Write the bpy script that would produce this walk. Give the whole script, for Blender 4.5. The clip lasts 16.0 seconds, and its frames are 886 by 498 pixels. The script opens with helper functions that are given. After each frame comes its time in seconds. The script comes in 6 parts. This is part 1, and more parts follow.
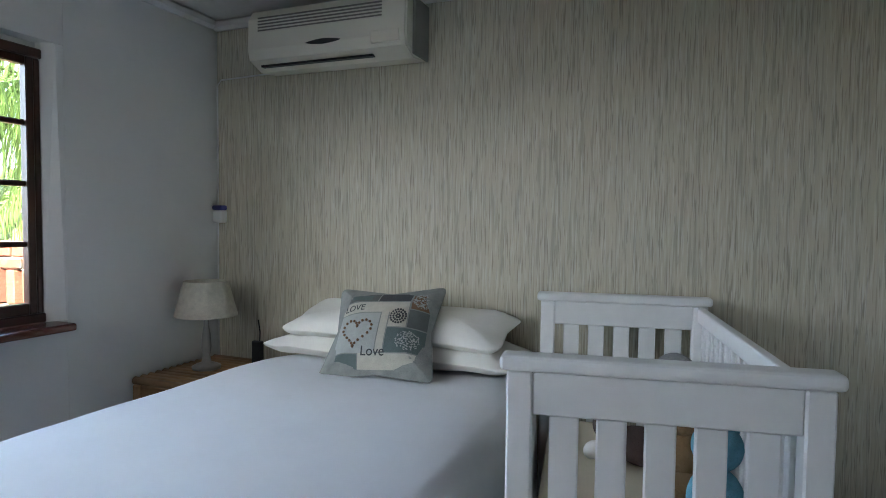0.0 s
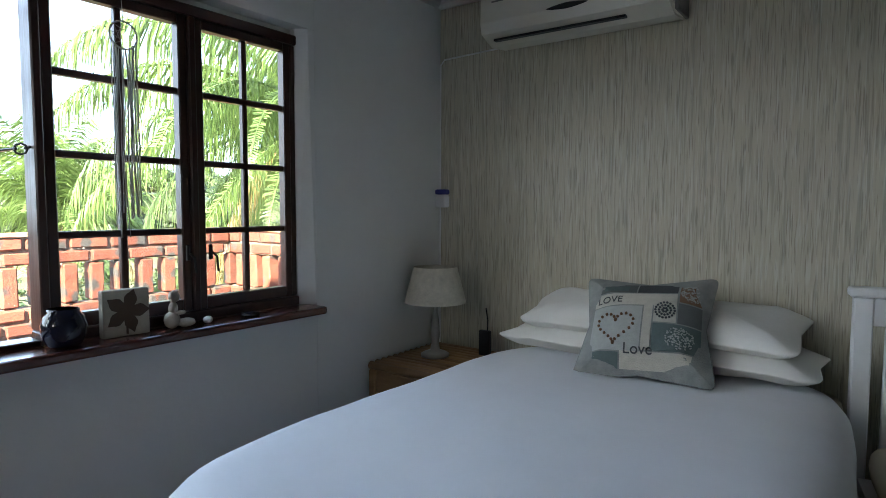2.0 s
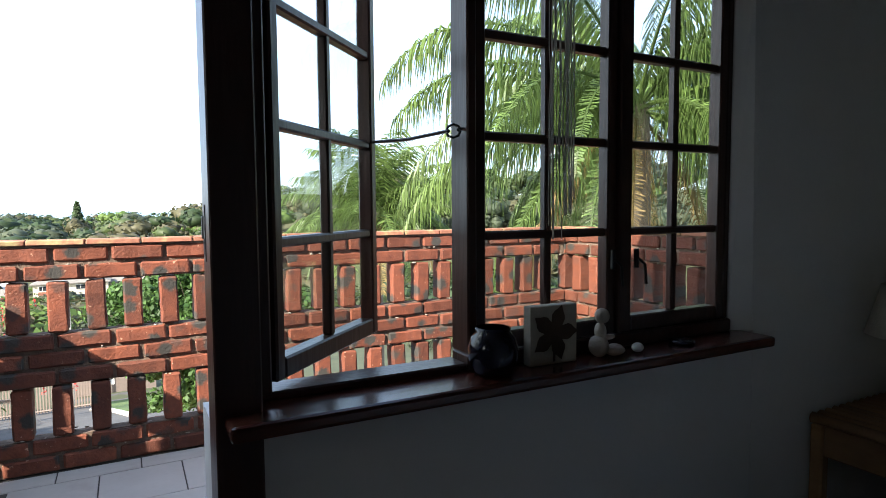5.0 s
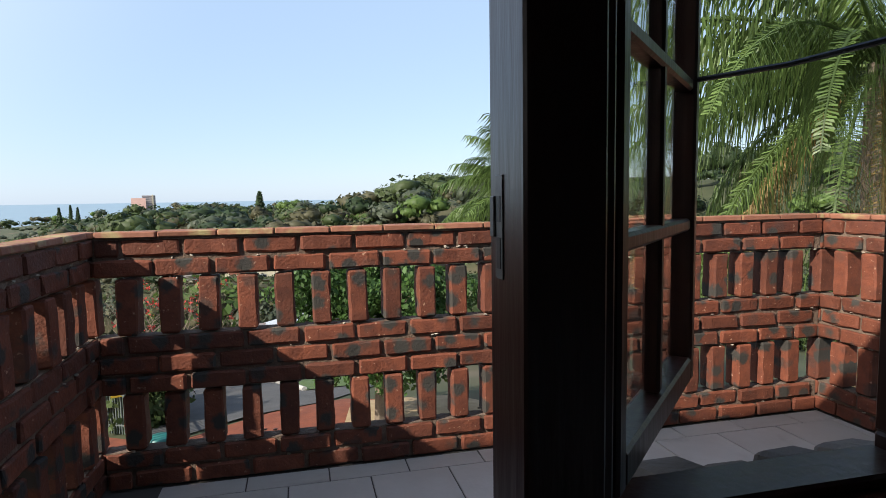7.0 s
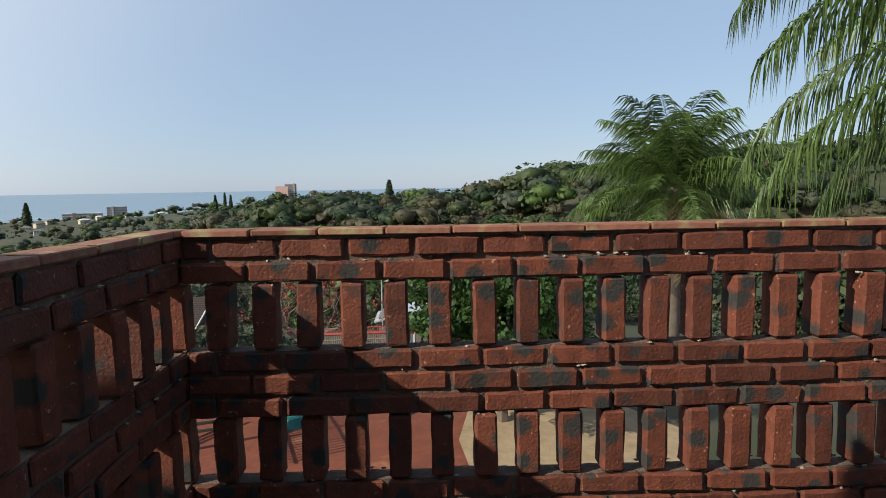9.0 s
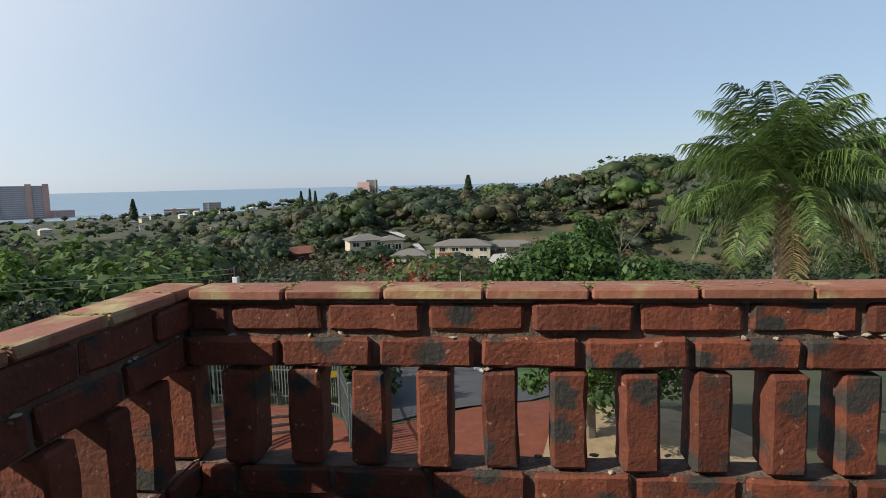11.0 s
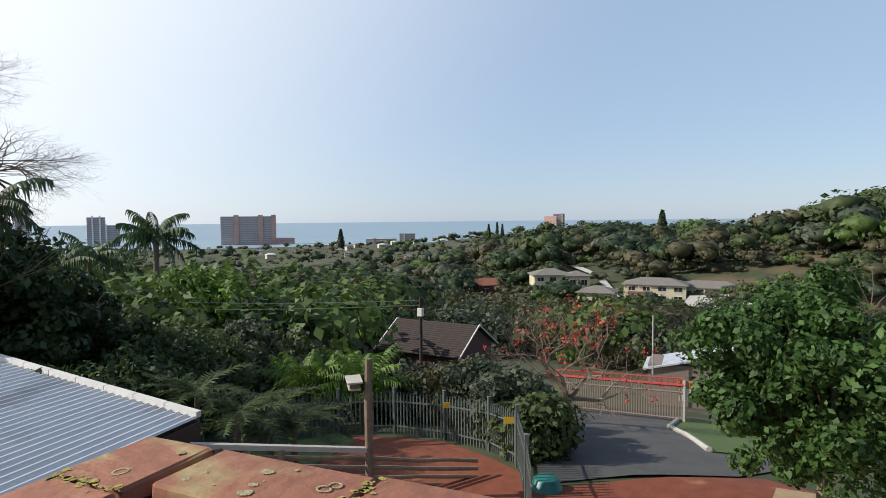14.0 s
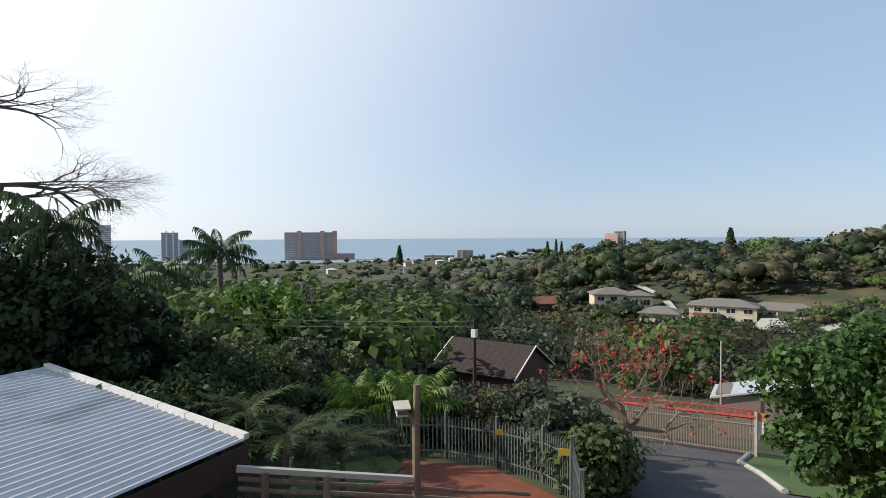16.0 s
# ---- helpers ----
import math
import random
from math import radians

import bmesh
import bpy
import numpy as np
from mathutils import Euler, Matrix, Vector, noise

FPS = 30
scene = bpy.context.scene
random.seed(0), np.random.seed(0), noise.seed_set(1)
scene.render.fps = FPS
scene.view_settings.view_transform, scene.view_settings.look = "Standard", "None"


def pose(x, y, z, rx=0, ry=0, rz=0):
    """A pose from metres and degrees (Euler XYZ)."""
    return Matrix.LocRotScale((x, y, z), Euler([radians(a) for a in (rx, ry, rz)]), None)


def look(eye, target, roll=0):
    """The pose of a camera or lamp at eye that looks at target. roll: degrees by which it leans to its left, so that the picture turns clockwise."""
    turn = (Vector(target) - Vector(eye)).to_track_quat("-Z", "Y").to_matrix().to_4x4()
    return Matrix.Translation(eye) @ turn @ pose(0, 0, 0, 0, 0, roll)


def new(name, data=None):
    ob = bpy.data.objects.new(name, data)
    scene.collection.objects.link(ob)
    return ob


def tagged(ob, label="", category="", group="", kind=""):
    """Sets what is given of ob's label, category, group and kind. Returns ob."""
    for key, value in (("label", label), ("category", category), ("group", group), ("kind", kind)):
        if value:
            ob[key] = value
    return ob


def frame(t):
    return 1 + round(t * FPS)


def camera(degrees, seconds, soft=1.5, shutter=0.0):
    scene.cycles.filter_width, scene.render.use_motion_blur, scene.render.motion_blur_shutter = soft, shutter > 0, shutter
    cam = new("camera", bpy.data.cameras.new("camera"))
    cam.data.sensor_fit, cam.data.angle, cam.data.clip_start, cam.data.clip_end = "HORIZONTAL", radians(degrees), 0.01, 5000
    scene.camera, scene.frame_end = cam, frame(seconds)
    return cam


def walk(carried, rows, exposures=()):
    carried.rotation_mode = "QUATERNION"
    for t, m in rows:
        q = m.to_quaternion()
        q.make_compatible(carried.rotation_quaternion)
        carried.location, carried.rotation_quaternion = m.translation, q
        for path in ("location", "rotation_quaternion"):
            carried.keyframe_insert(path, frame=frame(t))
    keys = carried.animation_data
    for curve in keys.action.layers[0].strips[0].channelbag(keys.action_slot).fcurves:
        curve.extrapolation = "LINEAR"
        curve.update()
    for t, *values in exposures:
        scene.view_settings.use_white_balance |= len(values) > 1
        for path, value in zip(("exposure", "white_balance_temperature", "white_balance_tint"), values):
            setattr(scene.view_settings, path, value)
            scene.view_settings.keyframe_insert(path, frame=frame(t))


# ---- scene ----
cam = camera(73.1, 16.0, soft=0.9)
PATH = [
    (0, (4.284, 0.541, 1.217), (3.542, 2.396, 1.124), 0.7),
    (0.5, (4.181, 0.51, 1.212), (3.384, 2.342, 1.109), 0.7),
    (1, (4.095, 0.49, 1.201), (3.205, 2.278, 1.094), 0.6),
    (1.5, (3.968, 0.497, 1.198), (2.927, 2.201, 1.081), 0.4),
    (2, (3.861, 0.548, 1.191), (2.683, 2.159, 1.055), 0.2),
    (2.5, (3.786, 0.588, 1.188), (2.477, 2.094, 1.052), 0.1),
    (3, (3.666, 0.574, 1.195), (2.195, 1.923, 1.057), -0.3),
    (3.5, (3.513, 0.547, 1.204), (1.959, 1.799, 1.066), -0.5),
    (3.7, (3.459, 0.535, 1.208), (1.887, 1.762, 1.06), -0.3),
    (6, (2.912, 0.538, 1.155), (1.024, 1.186, 1.022), -1.0),
    (6.5, (2.726, 0.498, 1.165), (0.806, 1.035, 1.002), -1.1),
    (7, (2.603, 0.472, 1.165), (0.665, 0.936, 0.991), -0.9),
    (7.5, (2.48, 0.474, 1.173), (0.529, 0.874, 0.983), -0.9),
    (8, (2.289, 0.5, 1.175), (0.322, 0.799, 0.975), -0.8),
    (8.2, (2.233, 0.491, 1.173), (0.262, 0.76, 0.959), -1.8),
    (8.5, (2.17, 0.475, 1.181), (0.194, 0.7, 0.968), -0.6),
    (8.7, (2.125, 0.518, 1.174), (0.141, 0.662, 0.97), -0.6),
    (10.8, (1.369, 0.408, 1.276), (-0.614, 0.269, 1.06), -1.3),
    (11, (1.304, 0.416, 1.278), (-0.673, 0.208, 1.06), -1.3),
    (11.5, (1.206, 0.408, 1.286), (-0.755, 0.076, 1.072), -1.1),
    (12, (1.072, 0.372, 1.307), (-0.873, -0.052, 1.112), -0.9),
    (12.5, (0.917, 0.321, 1.313), (-1.009, -0.19, 1.148), -1.1),
    (13, (0.788, 0.274, 1.322), (-1.118, -0.318, 1.183), -0.9),
    (13.5, (0.613, 0.245, 1.335), (-1.26, -0.445, 1.213), -0.5),
    (14, (0.469, 0.24, 1.331), (-1.362, -0.56, 1.235), -0.6),
    (14.5, (0.398, 0.225, 1.33), (-1.396, -0.655, 1.258), -0.5),
    (15, (0.267, 0.22, 1.38), (-1.504, -0.707, 1.325), -0.4),
    (15.5, (0.156, 0.206, 1.426), (-1.601, -0.747, 1.38), -0.4),
    (16, (0.066, 0.201, 1.443), (-1.681, -0.773, 1.404), -0.3),
]
walk(cam, [(t, look(eye, target, roll)) for t, eye, target, roll in PATH],
     exposures=[(0, 4.4), (1.5, 4.05), (2.5, 3.45), (3.7, 2.75), (6, 1.25), (7, 0.6), (8.5, 0.06), (11, 0.02), (13, 0.1), (16, 0.14)])

# ---- world, sun ----
world = bpy.data.worlds.new("world")
scene.world = world
world.use_nodes = True
wn, wl = world.node_tree.nodes, world.node_tree.links
SUN_DIR = Vector((0.50, -1.0, 0.75)).normalized()      # towards the sun
sky = wn.new("ShaderNodeTexSky")
sky.sky_type, sky.sun_disc = "NISHITA", False
sky.sun_elevation = math.asin(SUN_DIR.z)
sky.sun_rotation = math.atan2(SUN_DIR.x, SUN_DIR.y)
sky.air_density, sky.dust_density, sky.ozone_density = 1.0, 0.4, 1.6
wn["Background"].inputs[1].default_value = 0.15
haze = wn.new("ShaderNodeMix")                 # humid coastal haze evens out the clear sky
haze.data_type = "RGBA"
haze.inputs["B"].default_value = (2.45, 3.25, 4.45, 1)
wl.new(sky.outputs[0], haze.inputs["A"])
tco = wn.new("ShaderNodeTexCoord")
split = wn.new("ShaderNodeSeparateXYZ")           # the haze lies thick over the horizon and thins out overhead
wl.new(tco.outputs["Generated"], split.inputs[0])
layer = wn.new("ShaderNodeMapRange")
layer.interpolation_type = "SMOOTHSTEP"
layer.inputs["From Min"].default_value, layer.inputs["From Max"].default_value = 0.34, 0.75
layer.inputs["To Min"].default_value, layer.inputs["To Max"].default_value = 0.74, 0.05
wl.new(split.outputs["Z"], layer.inputs["Value"])
wl.new(layer.outputs["Result"], haze.inputs["Factor"])
# the haze whitens smoothly towards the sun
dot = wn.new("ShaderNodeVectorMath")
dot.operation = "DOT_PRODUCT"
dot.inputs[1].default_value = SUN_DIR
wl.new(tco.outputs["Generated"], dot.inputs[0])
glare = wn.new("ShaderNodeMapRange")
glare.interpolation_type = "SMOOTHSTEP"
glare.inputs["From Min"].default_value, glare.inputs["From Max"].default_value = -0.15, 1.0
wl.new(dot.outputs["Value"], glare.inputs["Value"])
white = wn.new("ShaderNodeMix")
white.data_type = "RGBA"
white.inputs["B"].default_value = (7.4, 7.5, 7.6, 1)
low = wn.new("ShaderNodeMapRange")                # and mostly in its lower layers
low.interpolation_type = "SMOOTHSTEP"
low.inputs["From Min"].default_value, low.inputs["From Max"].default_value = 0.34, 0.75
low.inputs["To Min"].default_value, low.inputs["To Max"].default_value = 1.0, 0.15
wl.new(split.outputs["Z"], low.inputs["Value"])
both = wn.new("ShaderNodeMath")
both.operation = "MULTIPLY"
wl.new(glare.outputs["Result"], both.inputs[0])
wl.new(low.outputs["Result"], both.inputs[1])
wl.new(both.outputs["Value"], white.inputs["Factor"])
wl.new(haze.outputs["Result"], white.inputs["A"])
wl.new(white.outputs["Result"], wn["Background"].inputs[0])
sun = new("sun", bpy.data.lights.new("sun", "SUN"))
sun.data.energy, sun.data.angle, sun.data.color = 5.0, radians(0.6), (1.0, 0.93, 0.82)
sun.matrix_world = look(SUN_DIR * 60, (0, 0, 0))

# added fill lamp at the south wall; no window is known there
wl2 = new("south_fill_light", bpy.data.lights.new("south_fill_light", "AREA"))
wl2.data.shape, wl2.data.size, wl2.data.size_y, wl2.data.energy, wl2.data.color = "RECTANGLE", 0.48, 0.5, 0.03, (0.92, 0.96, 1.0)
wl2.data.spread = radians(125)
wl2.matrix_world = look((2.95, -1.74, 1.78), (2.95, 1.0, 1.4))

# ---- helpers of this scene ----


def mat(name, colour, rough=0.7, metal=0.0, dark=None, scale=8.0, amount=0.5, bump=0.0, bump_scale=60.0, stretch=(1, 1, 1),
        rand=0.0, second=None, second_scale=1.5, second_lo=0.55, second_hi=0.7, coord="Object", spec=0.5):
    """A surface: two colours mixed by noise, stains of a second colour, bump, and a change of value from object to object."""
    m = bpy.data.materials.new(name)
    m.use_nodes = True
    n, l = m.node_tree.nodes, m.node_tree.links
    b = n["Principled BSDF"]
    b.inputs["Roughness"].default_value, b.inputs["Metallic"].default_value = rough, metal
    b.inputs["Specular IOR Level"].default_value = spec
    tc = n.new("ShaderNodeTexCoord")
    mp = n.new("ShaderNodeMapping")
    mp.inputs["Scale"].default_value = stretch
    base = tc.outputs[coord]
    if rand:                                    # no two pieces show the same grain
        oi0, sh, va = n.new("ShaderNodeObjectInfo"), n.new("ShaderNodeVectorMath"), n.new("ShaderNodeVectorMath")
        sh.operation = "SCALE"
        sh.inputs[0].default_value = (37.0, 53.0, 71.0)
        l.new(oi0.outputs["Random"], sh.inputs["Scale"])
        l.new(base, va.inputs[0])
        l.new(sh.outputs[0], va.inputs[1])
        base = va.outputs[0]
    l.new(base, mp.inputs[0])
    dark = dark or tuple(c * 0.72 for c in colour)
    t1 = n.new("ShaderNodeTexNoise")
    t1.inputs["Scale"].default_value, t1.inputs["Detail"].default_value, t1.inputs["Roughness"].default_value = scale, 6, 0.65
    l.new(mp.outputs[0], t1.inputs["Vector"])
    r1 = n.new("ShaderNodeMapRange")
    r1.inputs["From Min"].default_value, r1.inputs["From Max"].default_value = 0.5 - amount / 2, 0.5 + amount / 2
    l.new(t1.outputs["Fac"], r1.inputs["Value"])
    mx = n.new("ShaderNodeMix")
    mx.data_type = "RGBA"
    mx.inputs["A"].default_value, mx.inputs["B"].default_value = (*dark, 1), (*colour, 1)
    l.new(r1.outputs[0], mx.inputs["Factor"])
    out = mx.outputs["Result"]
    if second:
        t2 = n.new("ShaderNodeTexNoise")
        t2.inputs["Scale"].default_value, t2.inputs["Detail"].default_value = second_scale, 5
        l.new(base, t2.inputs["Vector"])
        r2 = n.new("ShaderNodeMapRange")
        r2.inputs["From Min"].default_value, r2.inputs["From Max"].default_value = second_lo, second_hi
        l.new(t2.outputs["Fac"], r2.inputs["Value"])
        m2 = n.new("ShaderNodeMix")
        m2.data_type = "RGBA"
        m2.inputs["B"].default_value = (*second, 1)
        l.new(out, m2.inputs["A"])
        l.new(r2.outputs[0], m2.inputs["Factor"])
        out = m2.outputs["Result"]
    if rand:
        oi = n.new("ShaderNodeObjectInfo")
        geo = n.new("ShaderNodeNewGeometry")
        ad = n.new("ShaderNodeMath")
        ad.operation = "ADD"
        l.new(oi.outputs["Random"], ad.inputs[0])
        l.new(geo.outputs["Random Per Island"], ad.inputs[1])
        fr = n.new("ShaderNodeMath")
        fr.operation = "FRACT"
        l.new(ad.outputs[0], fr.inputs[0])
        r3 = n.new("ShaderNodeMapRange")
        r3.inputs["To Min"].default_value, r3.inputs["To Max"].default_value = 1 - rand, 1 + rand
        l.new(fr.outputs[0], r3.inputs["Value"])
        hs = n.new("ShaderNodeHueSaturation")
        l.new(r3.outputs[0], hs.inputs["Value"])
        l.new(out, hs.inputs["Color"])
        out = hs.outputs["Color"]
    l.new(out, b.inputs["Base Color"])
    if bump:
        t4 = n.new("ShaderNodeTexNoise")
        t4.inputs["Scale"].default_value, t4.inputs["Detail"].default_value = bump_scale, 5
        l.new(mp.outputs[0], t4.inputs["Vector"])
        bp = n.new("ShaderNodeBump")
        bp.inputs["Strength"].default_value, bp.inputs["Distance"].default_value = bump, 0.01
        l.new(t4.outputs["Fac"], bp.inputs["Height"])
        l.new(bp.outputs[0], b.inputs["Normal"])
    return m


def leafy(name, colour, dark, rand=0.35):
    """Leaves: matt with some light passing through."""
    m = mat(name, colour, 0.55, dark=dark, scale=0.9, amount=0.5, rand=rand, spec=0.3)
    n, l = m.node_tree.nodes, m.node_tree.links
    b = n["Principled BSDF"]
    src = b.inputs["Base Color"].links[0].from_socket
    tr = n.new("ShaderNodeBsdfTranslucent")
    l.new(src, tr.inputs[0])
    ms = n.new("ShaderNodeMixShader")
    ms.inputs[0].default_value = 0.3
    l.new(b.outputs[0], ms.inputs[1])
    l.new(tr.outputs[0], ms.inputs[2])
    l.new(ms.outputs[0], n["Material Output"].inputs[0])
    return m


def glass_mat(name):
    m = bpy.data.materials.new(name)
    m.use_nodes = True
    n, l = m.node_tree.nodes, m.node_tree.links
    n.remove(n["Principled BSDF"])
    tr, gl, lw, ms, pw, ma = (n.new("ShaderNode" + k) for k in ("BsdfTransparent", "BsdfGlossy", "LayerWeight", "MixShader", "Math", "Math"))
    tr.inputs[0].default_value = (0.93, 0.95, 0.94, 1)
    gl.inputs["Roughness"].default_value = 0.02
    lw.inputs[0].default_value = 0.5
    pw.operation, ma.operation = "POWER", "MULTIPLY_ADD"
    pw.inputs[1].default_value, ma.inputs[1].default_value, ma.inputs[2].default_value = 4.0, 0.75, 0.05
    l.new(lw.outputs["Facing"], pw.inputs[0])
    l.new(pw.outputs[0], ma.inputs[0])
    l.new(ma.outputs[0], ms.inputs[0])
    l.new(tr.outputs[0], ms.inputs[1])
    l.new(gl.outputs[0], ms.inputs[2])
    l.new(ms.outputs[0], n["Material Output"].inputs[0])
    return m


def finish(name, bm, material, parent=None, smooth=False):
    me = bpy.data.meshes.new(name)
    bmesh.ops.recalc_face_normals(bm, faces=bm.faces)
    bm.to_mesh(me)
    bm.free()
    for p in me.polygons:
        p.use_smooth = smooth
    for m in material if isinstance(material, (list, tuple)) else [material]:
        me.materials.append(m)
    ob = new(name, me)
    if parent:
        ob.parent = parent
    return ob


def part(name, bm, material, parent, label="", smooth=False):
    ob = finish(name, bm, material, parent, smooth)
    return tagged(ob, label) if label else ob


def thing(name, label, category, at=(0, 0, 0), rz=0, group="", kind=""):
    ob = new(name)
    ob.empty_display_size = 0.1
    ob.matrix_basis = pose(*at, 0, 0, rz)
    return tagged(ob, label, category, group, kind)


def box(bm, x0, y0, z0, x1, y1, z1, bevel=0.0, m=None, seg=1):
    """A box from corner to corner, with rounded edges if bevel is given."""
    mm = Matrix.LocRotScale(((x0 + x1) / 2, (y0 + y1) / 2, (z0 + z1) / 2), None, (abs(x1 - x0), abs(y1 - y0), abs(z1 - z0)))
    vs = bmesh.ops.create_cube(bm, size=1, matrix=mm)["verts"]
    if bevel:
        es = list({e for v in vs for e in v.link_edges})
        got = bmesh.ops.bevel(bm, geom=es, offset=bevel, segments=seg, affect="EDGES", profile=0.5)
        vs = list({v for f in got["faces"] for v in f.verts} | {v for v in vs if v.is_valid})
    if m is not None:
        bmesh.ops.transform(bm, matrix=m, verts=vs)
    return vs


def boxbm(*a, **k):
    bm = bmesh.new()
    box(bm, *a, **k)
    return bm


def tube(bm, pts, radii, sides=8, caps=True):
    """A tube along points, with a radius at each."""
    rings = []
    pts = [Vector(p) for p in pts]
    radii = radii if isinstance(radii, (list, tuple)) else [radii] * len(pts)
    for i, p in enumerate(pts):
        d = (pts[min(i + 1, len(pts) - 1)] - pts[max(i - 1, 0)]).normalized()
        a = d.orthogonal().normalized() if i == 0 else (rings_a - d * rings_a.dot(d)).normalized()
        rings_a = a
        b = d.cross(a)
        rings.append([bm.verts.new(p + (a * math.cos(t) + b * math.sin(t)) * radii[i]) for t in [2 * math.pi * k / sides for k in range(sides)]])
    for r0, r1 in zip(rings, rings[1:]):
        for k in range(sides):
            bm.faces.new((r0[k], r0[(k + 1) % sides], r1[(k + 1) % sides], r1[k]))
    if caps and sides > 2:
        bm.faces.new(rings[0][::-1])
        bm.faces.new(rings[-1])
    return bm


def lathe(bm, prof, sides=24, at=(0, 0, 0)):
    """A turned body from (radius, height) pairs."""
    return tube(bm, [(at[0], at[1], at[2] + z) for r, z in prof], [max(r, 0.0005) for r, z in prof], sides)

# ---- materials ----
M_white = mat("white_wall_paint", (0.76, 0.76, 0.745), 0.75, dark=(0.70, 0.70, 0.685), scale=2.5, bump=0.12, bump_scale=45)
M_ceil = mat("ceiling_paint", (0.78, 0.78, 0.77), 0.8, scale=3)
M_wood = mat("dark_stained_wood", (0.060, 0.022, 0.013), 0.32, dark=(0.022, 0.008, 0.006), scale=14, stretch=(1, 1, 0.12), bump=0.15, bump_scale=50)
M_sill = mat("red_stained_sill_wood", (0.115, 0.036, 0.020), 0.22, dark=(0.05, 0.014, 0.009), scale=16, stretch=(1, 0.1, 1), bump=0.1, bump_scale=40)
M_floor = mat("room_floor_boards", (0.16, 0.09, 0.05), 0.4, scale=9, stretch=(1, 0.1, 1))
M_duvet = mat("white_cotton_cover", (0.80, 0.81, 0.84), 0.85, dark=(0.75, 0.76, 0.79), scale=5, bump=0.25, bump_scale=7)
M_beige = mat("beige_cotton", (0.52, 0.46, 0.36), 0.9, scale=12, bump=0.2, bump_scale=30)
M_pillow = mat("white_pillow_cotton", (0.80, 0.78, 0.74), 0.88, dark=(0.74, 0.72, 0.68), scale=9, bump=0.3, bump_scale=16)
M_cot = mat("white_lacquer", (0.80, 0.80, 0.80), 0.35, dark=(0.76, 0.76, 0.76), scale=20)
M_ac = mat("ivory_plastic", (0.74, 0.71, 0.62), 0.42, dark=(0.70, 0.67, 0.58), scale=6)
M_black = mat("black_plastic", (0.012, 0.012, 0.013), 0.4)
M_vent = mat("vent_shadow_plastic", (0.22, 0.21, 0.19), 0.6)
M_shade = mat("cream_lampshade_cloth", (0.62, 0.57, 0.48), 0.9, scale=40, bump=0.2, bump_scale=200)
M_lampbase = mat("grey_ceramic", (0.34, 0.32, 0.29), 0.3)
M_bamboo = mat("cane_bamboo", (0.40, 0.24, 0.11), 0.5, dark=(0.20, 0.11, 0.05), scale=12, stretch=(0.3, 1, 1), rand=0.2)
M_blue = mat("blue_plastic", (0.02, 0.02, 0.22), 0.35)
M_pot = mat("dark_blue_glaze", (0.012, 0.016, 0.032), 0.12, dark=(0.006, 0.008, 0.014), scale=10)
M_block = mat("bleached_wood_block", (0.50, 0.45, 0.36), 0.8, scale=25, bump=0.2, bump_scale=60)
M_leafbrown = mat("brown_leaf_inlay", (0.09, 0.055, 0.035), 0.8, scale=30)
M_stone = mat("pale_sandstone", (0.50, 0.42, 0.34), 0.85, scale=30, bump=0.3, bump_scale=90)
M_string = leafy("white_ribbon", (0.72, 0.70, 0.67), (0.6, 0.58, 0.55), 0.05)
M_steel = mat("dull_steel", (0.20, 0.195, 0.19), 0.5, metal=0.9, scale=30)
M_glass = glass_mat("window_glass")
M_grey = mat("grey_plush", (0.33, 0.32, 0.33), 0.95, scale=30, bump=0.6, bump_scale=160)
M_brownplush = mat("brown_plush", (0.30, 0.18, 0.08), 0.95, scale=30, bump=0.6, bump_scale=160)
M_darkplush = mat("dark_brown_plush", (0.07, 0.04, 0.03), 0.95, scale=30, bump=0.6, bump_scale=160)
M_blueplush = mat("pale_blue_plush", (0.16, 0.42, 0.55), 0.95, scale=30, bump=0.6, bump_scale=160)
M_skirt = mat("dark_skirting", (0.06, 0.03, 0.02), 0.4)


